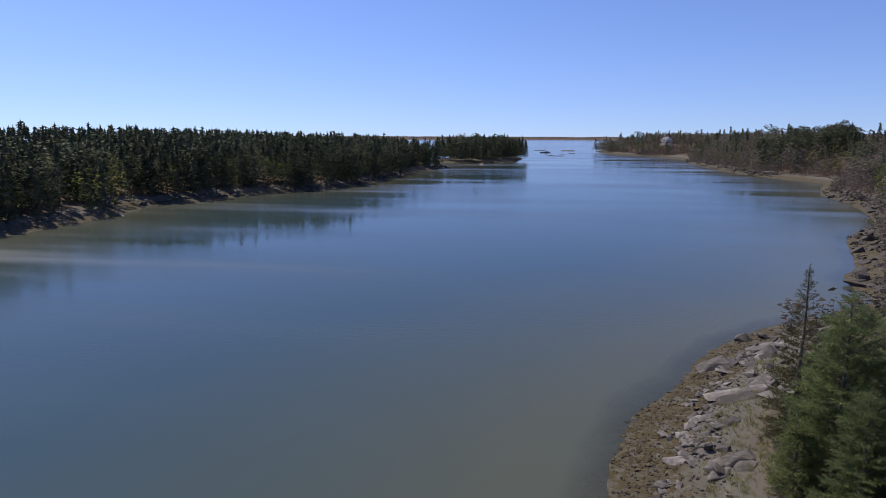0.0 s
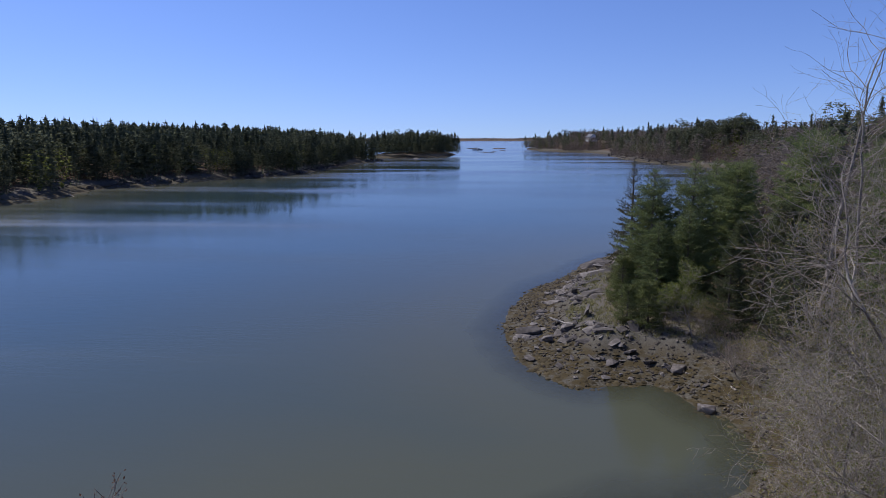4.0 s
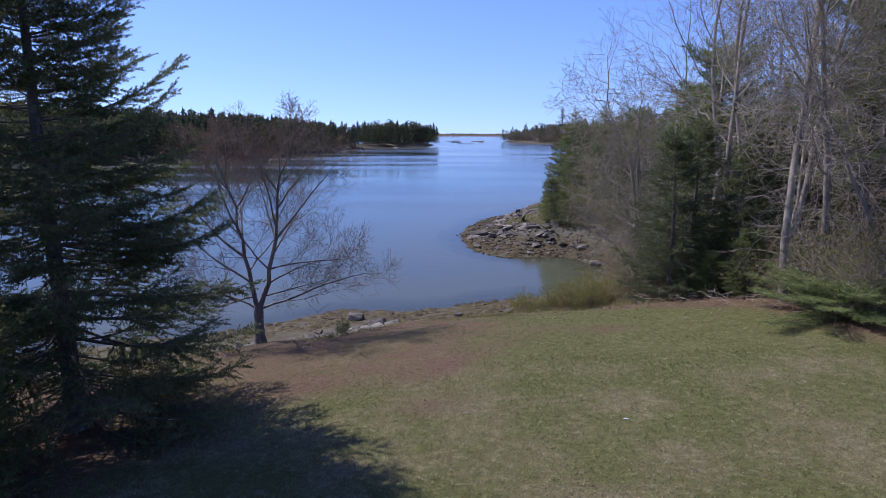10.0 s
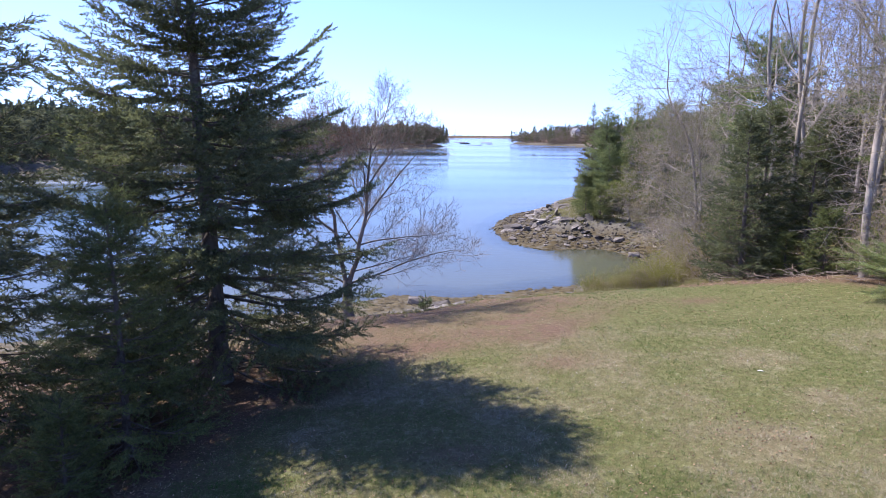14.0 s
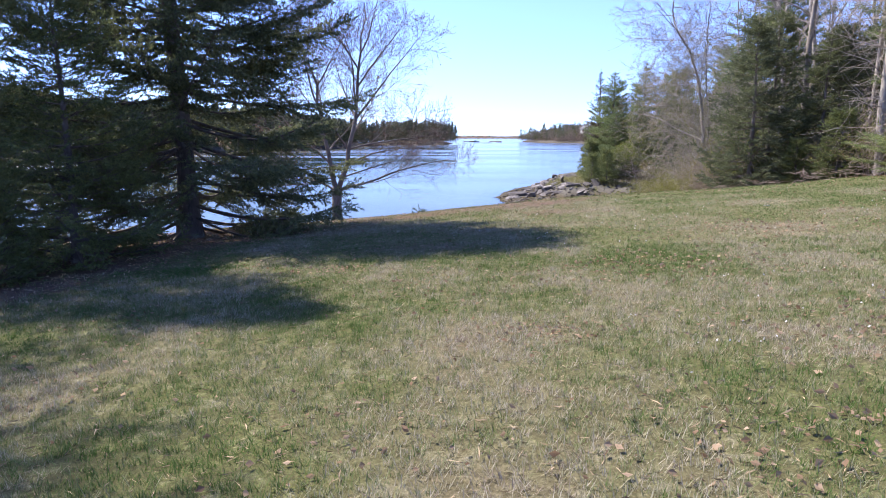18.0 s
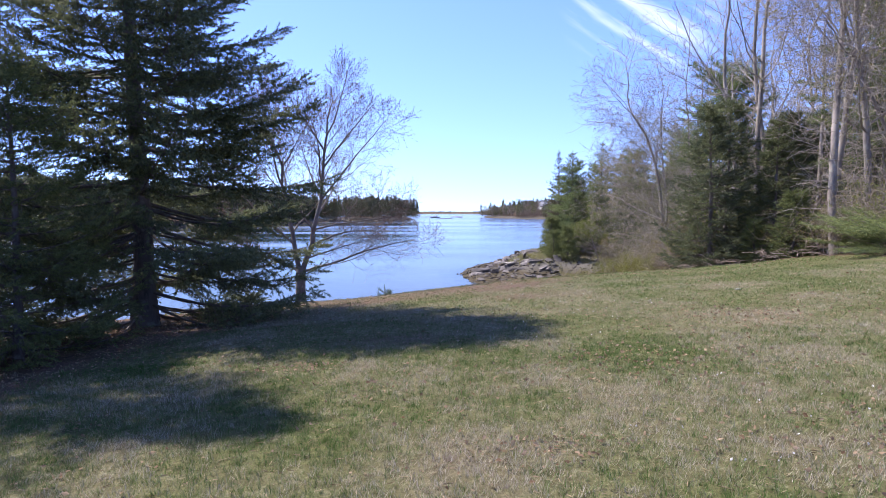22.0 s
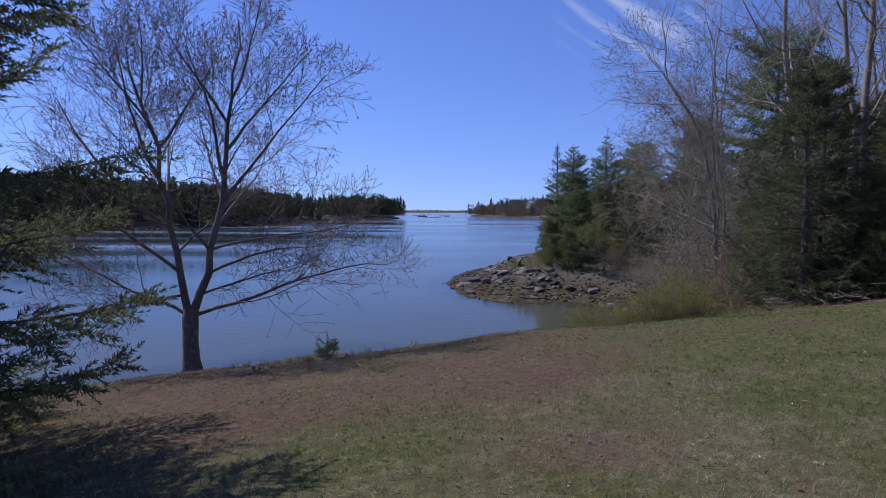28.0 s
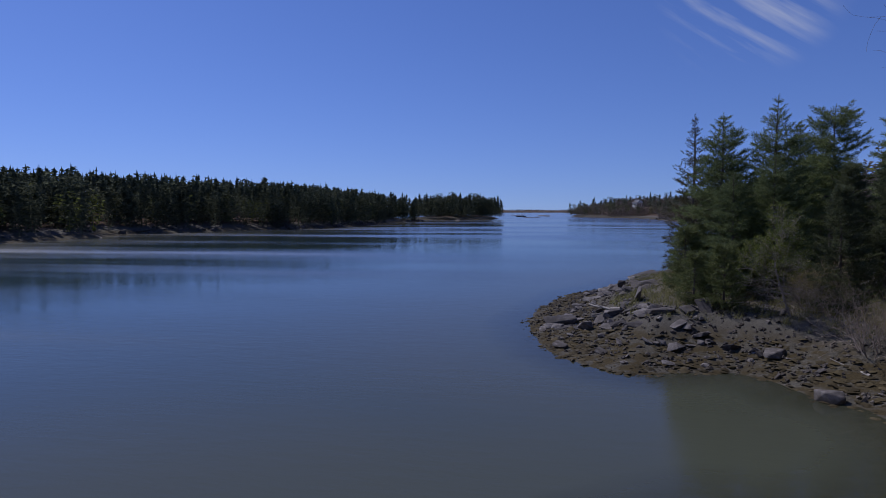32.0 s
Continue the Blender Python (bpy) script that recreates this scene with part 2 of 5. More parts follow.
def tube(soup, pts, radii, sides=6):
    pts, radii = np.asarray(pts, float), np.asarray(radii, float)
    d = np.gradient(pts, axis=0)
    d /= np.linalg.norm(d, axis=1, keepdims=True) + 1e-9
    ref = np.array([0, 0, 1.0]) if abs(d[0, 2]) < 0.9 else np.array([1.0, 0, 0])
    a = np.cross(d, ref)
    a /= np.linalg.norm(a, axis=1, keepdims=True) + 1e-9
    b = np.cross(d, a)
    ang = np.arange(sides) * 2 * np.pi / sides
    ring = pts[:, None] + radii[:, None, None] * (np.cos(ang)[None, :, None] * a[:, None] + np.sin(ang)[None, :, None] * b[:, None])
    n = len(pts)
    i, j = np.meshgrid(np.arange(n - 1), np.arange(sides), indexing="ij")
    j2 = (j + 1) % sides
    f = np.stack([i * sides + j, i * sides + j2, (i + 1) * sides + j2, (i + 1) * sides + j], -1).reshape(-1, 4)
    soup.add(ring.reshape(-1, 3), f)


def frames(dirs, rng):
    """Random bases whose x runs along the directions."""
    x = dirs / (np.linalg.norm(dirs, axis=1, keepdims=True) + 1e-9)
    r = rng.normal(size=x.shape)
    y = np.cross(x, r)
    y /= np.linalg.norm(y, axis=1, keepdims=True) + 1e-9
    return np.stack([x, y, np.cross(x, y)], -1)


def scatter(template_v, template_f, places, bases, scales):
    """Copies of a small shape, all in one mesh: vertices and faces."""
    v = np.einsum("nij,kj->nki", bases, template_v) * np.asarray(scales)[:, None, None] + places[:, None]
    f = template_f[None] + (np.arange(len(places)) * len(template_v))[:, None, None]
    return v.reshape(-1, 3), f.reshape(-1, template_f.shape[1])


def needle_spray(n, length, spread, width, rng, upto=1.0):
    """Thin pointed blades along and round a twig of length 1 on x."""
    v, f = [], []
    for k in range(n):
        s = (k + rng.random()) / n * upto
        a = rng.random() * 2 * np.pi
        side = np.array([0, math.cos(a), math.sin(a)])
        tip = np.array([s + length * 0.75, 0, 0]) + side * spread * (1.15 - 0.6 * s)
        w = np.cross(tip - [s, 0, 0], rng.normal(size=3))
        w = w / np.linalg.norm(w) * width
        base = np.array([s, 0, 0])
        v += [base - w, base + w, tip]
        f.append([3 * k, 3 * k + 1, 3 * k + 2])
    return np.array(v), np.array(f)


# ---- the lie of the land ----
MAIN = np.array([(-60, -3000), (-60, -100), (-55, -20), (-45, 15), (-30, 33), (-16, 40), (-10.5, 43), (-7.6, 45.2), (-6.4, 46.8), (-3.4, 47.7),
    (-2.2, 47.1), (0.8, 48.3), (3.2, 49.8), (6.1, 51.6), (9.3, 52.6), (12.3, 55), (12.6, 58), (12.3, 60.4), (11.3, 61.5), (10, 64), (8.9, 65),
    (5.9, 64.3), (4.6, 64.1), (3.1, 65.9), (1.8, 68), (0.4, 71.9), (-0.2, 75.5), (0.7, 80.5), (1.2, 84.5), (2.3, 88.1), (4, 92), (7.5, 97.5),
    (9.7, 103.5), (15.4, 112), (20, 116.4), (28, 122), (36.8, 130.9)])
RIGHT = np.array([(37.3, 144), (44.3, 156), (54.4, 188), (70, 209), (82, 248), (86.6, 295), (113, 357), (104, 382), (92.7, 406), (87.3, 475),
    (92, 594), (105, 690), (69, 734), (19, 881), (60, 1000), (150, 1100), (400, 1300), (2500, 1500), (4500, 1500), (4500, -3000)])
MAIN = np.concatenate([MAIN, RIGHT])
LEFT = np.array([(-120, -3000), (-120, -100), (-115, 0), (-112, 60), (-118, 120), (-116, 153), (-117, 190), (-124.7, 201.7), (-115.8, 219),
    (-109, 250), (-94, 270), (-85, 294), (-85, 348), (-88, 410), (-79, 454), (-100, 480), (-130, 520), (-300, 600), (-2500, 700), (-4500, 700), (-4500, -3000)])
ISLAND = np.array([(-86, 513), (-57.6, 520), (-29, 584), (-45, 640), (-90, 650), (-120, 580), (-100, 525)])
FAR = np.array([(-4500, 2700), (-1500, 2900), (-600, 2750), (-100, 2950), (500, 2800), (4500, 2900), (4500, 4500), (-4500, 4500)])


def signed_distance(poly, x, y):
    """Distance from the shore line, above 0 on land."""
    p = np.stack([x, y], -1)
    best = np.full(x.shape, 1e18)
    inside = np.zeros(x.shape, bool)
    for a, b in zip(poly, np.roll(poly, -1, 0)):
        ab = b - a
        t = np.clip(((p - a) @ ab) / (ab @ ab), 0, 1)
        best = np.minimum(best, ((p - a - t[..., None] * ab) ** 2).sum(-1))
        cross = (a[1] > y) != (b[1] > y)
        if a[1] != b[1]:
            inside ^= cross & (x < (b[0] - a[0]) * (y - a[1]) / (b[1] - a[1]) + a[0])
    d = np.sqrt(best)
    return np.where(inside, d, -d)


def wobble(x, y, s, seed=0.0):
    """Smooth unevenness from a few crossed waves."""
    x, y = x / s + seed, y / s - seed
    return (np.sin(1.7 * x + 0.9 * np.sin(1.3 * y)) + np.sin(1.1 * y + 1.4 * np.sin(0.7 * x + 2)) + 0.6 * np.sin(2.9 * x - 2.3 * y) + 0.4 * np.sin(4.7 * y + 3.1 * x + 1)) / 3


def land_height(x, y):
    x, y = np.asarray(x, float), np.asarray(y, float)
    dm = signed_distance(MAIN, x, y)
    do = np.maximum.reduce([signed_distance(p, x, y) for p in (LEFT, ISLAND, FAR)])
    dm2 = dm + np.where(np.abs(dm) < 60, 0.5 * wobble(x, y, 2.3) + 0.25 * wobble(x, y, 0.9, 3), 0)
    bank = np.interp(dm2, [-400, -40, -15, -6, 0, 5, 8, 10, 13, 16, 19, 23], [-8, -4, -2.0, -0.8, 0, 0.85, 1.45, 2.1, 3.3, 4.15, 4.9, 5.9])
    lawn = 4.75 + 0.072 * np.clip(x, -30, 14) - 0.012 * (np.clip(y, -60, 30) - 16) + 0.03 * wobble(x, y, 3.0, 1)
    lawn = lawn - 0.020 * np.clip(y - 20, 0, 14) * (1 + 0.9 * np.clip(-x / 5, 0, 1))
    k = 0.35
    low = -k * np.log(np.exp(-bank / k) + np.exp(-np.minimum(lawn, 8) / k))
    head = np.interp(dm2, [-400, -40, -15, -6, 0, 3, 6, 10, 25], [-8, -4, -2.0, -0.8, 0, 0.6, 1.8, 2.4, 3.5])
    w = np.clip((y - 52) / 8, 0, 1)
    main = low * (1 - w) + head * w
    hill = 0.10 * np.clip(x - 22, 0, 90) * np.clip((dm - 12) / 30, 0, 1) + 4 * wobble(x, y, 160, 5) * np.clip((dm - 30) / 100, 0, 1)
    main = main + np.where(dm > 0, hill, 0)
    other = np.interp(do + 1.5 * wobble(x, y, 9, 2), [-400, -40, -10, 0, 3, 8, 60, 300, 3000], [-8, -4, -1.6, 0, 0.9, 2.6, 6, 10, 18])
    other = other + np.where(do > 30, 3 * wobble(x, y, 120, 7) * np.clip((do - 30) / 60, 0, 1), 0)
    return np.maximum(main, other)


def h(x, y):
    return float(land_height(np.array([x]), np.array([y]))[0])


def steps(lo, hi, fine, far_lo, far_hi, growth=1.16):
    a = list(np.arange(lo, hi + 1e-6, fine))
    s, v = fine, hi
    while v < far_hi:
        s *= growth
        v += s
        a.append(v)
    s, v = fine, lo
    while v > far_lo:
        s *= growth
        v -= s
        a.insert(0, v)
    return np.array(a)


def grid_mesh(xs, ys, zfun):
    X, Y = np.meshgrid(xs, ys)
    Z = zfun(X.ravel(), Y.ravel())
    v = np.stack([X.ravel(), Y.ravel(), Z], -1)
    nx, ny = len(xs), len(ys)
    i, j = np.meshgrid(np.arange(ny - 1), np.arange(nx - 1), indexing="ij")
    q = i * nx + j
    return v, np.stack([q, q + 1, q + 1 + nx, q + nx], -1).reshape(-1, 4)


# ground
m_ground, nt, b = mat("ground", 0.95, 0.1)
tc = nt.nodes.new("ShaderNodeNewGeometry")
P = tc.outputs["Position"]
sep = nt.nodes.new("ShaderNodeSeparateXYZ")
nt.links.new(P, sep.inputs[0])
n_big, n_mid, n_fine, n_tiny = noise_tex(nt, 0.22, 5, 0.6, P), noise_tex(nt, 1.3, 5, 0.6, P), noise_tex(nt, 9, 5, 0.7, P), noise_tex(nt, 34, 6, 0.75, P)
zz = mathn(nt, "ADD", sep.outputs[2], mathn(nt, "MULTIPLY", mathn(nt, "SUBTRACT", n_mid.outputs[0], 0.5), 1.0))
mud = ramp(nt, n_fine.outputs[0], [(0.3, (0.049, 0.044, 0.034)), (0.55, (0.104, 0.094, 0.073)), (0.75, (0.195, 0.177, 0.146))])
weed = ramp(nt, n_tiny.outputs[0], [(0.35, (0.027, 0.021, 0.012)), (0.6, (0.090, 0.069, 0.033)), (0.8, (0.165, 0.128, 0.068))])
shore = mixc(nt, maprange(nt, n_mid.outputs[0], 0.42, 0.56), mud.outputs[0], weed.outputs[0])
shingle = ramp(nt, n_tiny.outputs[0], [(0.35, (0.050, 0.046, 0.038)), (0.65, (0.180, 0.166, 0.139))])
col = mixc(nt, maprange(nt, zz, 0.9, 1.6), shore, shingle.outputs[0])
earth = ramp(nt, mathn(nt, "ADD", mathn(nt, "MULTIPLY", n_fine.outputs[0], 0.4), mathn(nt, "MULTIPLY", n_tiny.outputs[0], 0.6)), [(0.32, (0.032, 0.020, 0.015)), (0.46, (0.081, 0.052, 0.036)), (0.6, (0.155, 0.102, 0.072)), (0.75, (0.323, 0.228, 0.155))])
n_patch, n_grain = noise_tex(nt, 0.55, 5, 0.62, P), noise_tex(nt, 70, 3, 0.8, P)
green = ramp(nt, n_tiny.outputs[0], [(0.3, (0.044, 0.056, 0.015)), (0.55, (0.140, 0.150, 0.054)), (0.75, (0.213, 0.213, 0.081))])
straw = ramp(nt, n_tiny.outputs[0], [(0.3, (0.090, 0.072, 0.038)), (0.55, (0.210, 0.182, 0.106)), (0.75, (0.372, 0.324, 0.210))])
lush = mathn(nt, "MULTIPLY", maprange(nt, sep.outputs[1], 23.0, 30.0), maprange(nt, sep.outputs[0], -0.5, 3.5))
turf_col = mixc(nt, maprange(nt, mathn(nt, "SUBTRACT", n_patch.outputs[0], mathn(nt, "MULTIPLY", lush, 0.26)), 0.42, 0.66), green.outputs[0], straw.outputs[0])
n_mott = noise_tex(nt, 5.5, 6, 0.75, P)
turf_col = mixc(nt, maprange(nt, n_mott.outputs[0], 0.42, 0.58, 0.45, 0.0), turf_col, (0.062, 0.052, 0.026))
turf_col = mixc(nt, maprange(nt, n_mott.outputs[0], 0.55, 0.70, 0.0, 0.5), turf_col, (0.33, 0.295, 0.215))
turf_col = mixc(nt, maprange(nt, n_grain.outputs[0], 0.35, 0.62, 0.75, 0.0), turf_col, (0.05, 0.042, 0.02))
sod = mixc(nt, maprange(nt, zz, 3.3, 4.4), earth.outputs[0], turf_col)
tan = ramp(nt, n_tiny.outputs[0], [(0.3, (0.05, 0.043, 0.032)), (0.55, (0.14, 0.12, 0.085)), (0.75, (0.25, 0.215, 0.15))])
sod = mixc(nt, maprange(nt, sep.outputs[1], 52.0, 60.0), sod, tan.outputs[0])
col = mixc(nt, maprange(nt, zz, 2.4, 3.1), col, sod)
at_attr = nt.nodes.new("ShaderNodeAttribute")
at_attr.attribute_name = "litter"
col = mixc(nt, mathn(nt, "MULTIPLY", mathn(nt, "MULTIPLY", at_attr.outputs["Fac"], maprange(nt, zz, 1.9, 2.8)), maprange(nt, n_mid.outputs[0], 0.34, 0.5, 0.45, 1.0)), col, earth.outputs[0])
nt.links.new(col, b.inputs["Base Color"])
bump(nt, b, mathn(nt, "ADD", n_fine.outputs[0], mathn(nt, "MULTIPLY", n_tiny.outputs[0], 0.5)), 0.7, 0.05)

gx = steps(-14, 24, 0.33, -4400, 4400)
gy = steps(6, 108, 0.4, -2800, 4300)
gv, gf = grid_mesh(gx, gy, land_height)
me = mesh_np("ground", gv, gf, m_ground, True)


def litter(x, y):
    """How far the woodland floor (leaves, bare earth) takes over from the turf."""
    edge_right = x - np.interp(y, [-50, 10, 22, 26, 30, 31.3, 32.2, 33, 35, 60], [16, 15, 13.2, 12.0, 10.4, 9.2, 7.7, 5.4, 4.0, 4.0])
    edge_left = np.interp(y, [-50, 8, 14, 18, 22, 26, 27, 60], [-6, -6, -5.5, -5.0, -3.8, -5.5, -14, -40]) - x
    ring = 2.8 - np.hypot(x + 6.9, y - 23.1)
    bare = 4.4 - np.hypot((x + 1.6) / 1.15, y - 28.4 - 0.1 * x)
    spot = np.maximum.reduce([0.7 - np.hypot((x - 0.8) / 1.3, y - 23.1), 0.4 - np.hypot((x - 3.9) / 1.4, y - 29.0), 0.5 - np.hypot((x - 6.0) / 1.8, y - 28.6), 0.5 - np.hypot((x - 3.6) / 1.5, y - 14.4), 0.7 - np.hypot(x + 1.0, (y - 18.6) / 0.6)])
    a = np.maximum.reduce([edge_right, edge_left, ring, np.minimum(0.8 * bare, 0.5), np.minimum(spot, 0.4)]) + 0.5 * wobble(x, y, 1.1, 4)
    far = (np.hypot(x, y - 30) > 45) & (land_height(x, y) > 2.8)
    return np.where(far, 1.0, np.clip(a / 1.2 + 0.3, 0, 1))


la = me.attributes.new("litter", "FLOAT", "POINT")
la.data.foreach_set("value", litter(gv[:, 0], gv[:, 1]).astype(np.float32))
ground = tagged(new("ground", me), "grassy bank, muddy shore and sea bed in one sheet", "ground", kind="structure")

# water
m_water = bpy.data.materials.new("sea_water")
m_water.use_nodes = True
nt = m_water.node_tree
nt.nodes.clear()
geo = nt.nodes.new("ShaderNodeNewGeometry")
P = geo.outputs["Position"]
mp = node(nt, "ShaderNodeMapping")
mp.inputs["Scale"].default_value = (0.35, 1.0, 1.0)
mp.inputs["Rotation"].default_value = (0, 0, radians(12))
nt.links.new(P, mp.inputs[0])
w1, w2 = noise_tex(nt, 1.6, 3, 0.55, mp.outputs[0]), noise_tex(nt, 6.0, 2, 0.5, mp.outputs[0])
mp2 = node(nt, "ShaderNodeMapping")
mp2.inputs["Scale"].default_value = (0.007, 0.042, 1.0)
mp2.inputs["Rotation"].default_value = (0, 0, radians(-14))
nt.links.new(P, mp2.inputs[0])
wind = noise_tex(nt, 1.0, 4, 0.55, mp2.outputs[0])
gust = maprange(nt, wind.outputs[0], 0.36, 0.66, 0.36, 1.0)
hgt = mathn(nt, "MULTIPLY", mathn(nt, "ADD", w1.outputs[0], mathn(nt, "MULTIPLY", w2.outputs[0], 0.35)), gust)
bp = nt.nodes.new("ShaderNodeBump")
bp.inputs["Strength"].default_value, bp.inputs["Distance"].default_value = 0.8, 0.026
nt.links.new(hgt, bp.inputs["Height"])
fres = node(nt, "ShaderNodeFresnel", IOR=1.33)
nt.links.new(bp.outputs[0], fres.inputs["Normal"])
gl = nt.nodes.new("ShaderNodeBsdfGlossy")
gl.inputs["Roughness"].default_value = 0.07
nt.links.new(bp.outputs[0], gl.inputs["Normal"])
nt.links.new(maprange(nt, gust, 0.36, 1.0, 0.05, 0.25), gl.inputs["Roughness"])
murk = nt.nodes.new("ShaderNodeBsdfDiffuse")
depth_col = nt.nodes.new("ShaderNodeAttribute")
depth_col.attribute_name = "depth"
nt.links.new(mixc(nt, maprange(nt, depth_col.outputs["Fac"], 0.8, 3.8), (0.074, 0.080, 0.055), (0.036, 0.063, 0.070)), murk.inputs["Color"])
clear = nt.nodes.new("ShaderNodeBsdfTransparent")
clear.inputs["Color"].default_value = (0.72, 0.74, 0.6, 1)
da = nt.nodes.new("ShaderNodeAttribute")
da.attribute_name = "depth"
inner = nt.nodes.new("ShaderNodeMixShader")
nt.links.new(maprange(nt, da.outputs["Fac"], 0.0, 0.4, 0.45, 1.0), inner.inputs[0])
nt.links.new(clear.outputs[0], inner.inputs[1])
nt.links.new(murk.outputs[0], inner.inputs[2])
outer = nt.nodes.new("ShaderNodeMixShader")
nt.links.new(fres.outputs[0], outer.inputs[0])
nt.links.new(inner.outputs[0], outer.inputs[1])
nt.links.new(gl.outputs[0], outer.inputs[2])
nt.links.new(outer.outputs[0], nt.nodes.new("ShaderNodeOutputMaterial").inputs[0])
wv, wf = grid_mesh(steps(-14, 24, 0.6, -4400, 4400), steps(34, 120, 0.6, -2800, 4300), lambda x, y: 0 * x)
me = mesh_np("water", wv, wf, m_water, True)
dep = me.attributes.new("depth", "FLOAT", "POINT")
dep.data.foreach_set("value", np.maximum(0, -land_height(wv[:, 0], wv[:, 1])).astype(np.float32))
tagged(new("water", me), "calm blue-grey tidal inlet with wind streaks", "water", kind="structure")


# ---- trees ----
def conifer(seed, height, radius, crown_base, material, bark, whorl=0.36, per=6, density=0.17, droop=0.35, needle=(16, 0.32, 0.5, 0.035), spray=0.42, taper=0.9, trunk_r=None, ragged=0.25, side=0.0, bare=0.12):
    """Meshes of a spruce or pine: trunk, limbs and needles, base at the origin."""
    rng = np.random.default_rng(seed)
    trunk, limbs = Soup(), Soup()
    trunk_r = trunk_r or height * 0.016
    zs = np.linspace(-0.3, height, 14)
    lean = rng.normal(size=2) * 0.006 * height
    pts = np.stack([lean[0] * (zs / height) ** 2 + 0.02 * np.sin(zs), lean[1] * (zs / height) ** 2, zs], -1)
    rad = trunk_r * (1 - 0.96 * np.clip(zs / height, 0, 1)) ** 0.9 + 0.006
    rad[0] *= 1.5
    rad[1] *= 1.1
    tube(trunk, pts, rad, 9)
    places, dirs, sizes = [], [], []
    z = crown_base
    while z < height - 0.15:
        u = (z - crown_base) / (height - crown_base)
        reach = radius * (1 - u ** 1.15) ** taper * (0.88 + 0.12 * min(1, u * 6 + 0.2))
        n = max(4, int(per * (0.75 + 0.5 * rng.random())))
        a0 = rng.random() * 6.28
        for k in range(n):
            a = a0 + k * 6.283 / n + rng.normal() * 0.25
            ln = max(0.18, reach * (1 - ragged * rng.random() + 0.12 * rng.random()))
            up = 0.75 * u ** 1.3 + 0.05 - droop * (1 - u) * 0.9 + rng.normal() * 0.1
            up = max(up, -0.32 * droop - (z - 0.22) / ln)
            out = np.array([math.cos(a), math.sin(a), 0])
            s = np.linspace(0, 1, 6)[:, None]
            base = np.array([np.interp(z, zs, pts[:, 0]), np.interp(z, zs, pts[:, 1]), z + rng.normal() * whorl * 0.25])
            line = base + out * ln * s + np.array([0, 0, 1.0]) * ln * (up * s + 0.32 * droop * s ** 2.5 - 0.12 * s * (1 - s))
            tube(limbs, line, np.linspace(max(0.012, 0.03 * ln * 0.45), 0.005, 6), 3)
            m = max(2, int(ln / density))
            for q in range(m):
                t = bare + (1 - bare) * (q + rng.random()) / m
                p = np.array([np.interp(t, s[:, 0], line[:, i]) for i in range(3)])
                fw = line[-1] - line[-2]
                fw /= np.linalg.norm(fw)
                lat = np.cross(fw, [0, 0, 1.0])
                size = spray * min(1.0, 0.35 + ln * 0.4) * (1.15 - 0.55 * t) * (0.75 + 0.5 * rng.random())
                for sd in (1, -1):
                    if side and ln > 0.9:
                        # a branchlet of its own, hanging a little, with sprays along it
                        bl = side * ln * (1.08 - t) * (0.6 + 0.6 * rng.random()) + 0.12
                        bd = fw * (0.6 + 0.3 * rng.random()) + lat * sd * (0.75 + 0.3 * rng.random()) + np.array([0, 0, rng.normal() * 0.1 - 0.35 * droop])
                        bd /= np.linalg.norm(bd)
                        if bl > 0.3:
                            tube(limbs, [p, p + bd * bl], [0.006, 0.003], 3)
                        for w in range(max(1, int(bl / (spray * 0.4)))):
                            places.append(p + bd * bl * (w + 0.5 * rng.random()) / max(1, int(bl / (spray * 0.4))))
                            dirs.append(bd + rng.normal(size=3) * np.array([0.35, 0.35, 0.24]))
                            sizes.append(spray * (0.75 + 0.5 * rng.random()))
                        continue
                    places.append(p)
                    dirs.append(fw * 0.75 + lat * sd * (0.85 + 0.3 * rng.random()) + np.array([0, 0, rng.normal() * 0.22 - 0.12 * droop]))
                    sizes.append(size)
            places.append(line[-2])
            dirs.append(line[-1] - line[-2] + rng.normal(size=3) * 0.03)
            sizes.append(spray * min(1.0, 0.35 + ln * 0.4) * 0.9)
        z += whorl * (0.8 + 0.4 * rng.random()) * (1.0 if u < 0.75 else 0.75)
    places.append(np.array([pts[-1, 0], pts[-1, 1], height - 0.3]))
    dirs.append(np.array([0, 0, 1.0]))
    sizes.append(0.5)
    tv, tf = needle_spray(needle[0], needle[1], needle[2] * 0.6, needle[3], rng)
    v, f = scatter(tv, tf, np.array(places), frames(np.array(dirs), rng), np.array(sizes))
    return (trunk.mesh("trunk", bark, True), limbs.mesh("limbs", bark, True), mesh_np("needles", v, f, material))


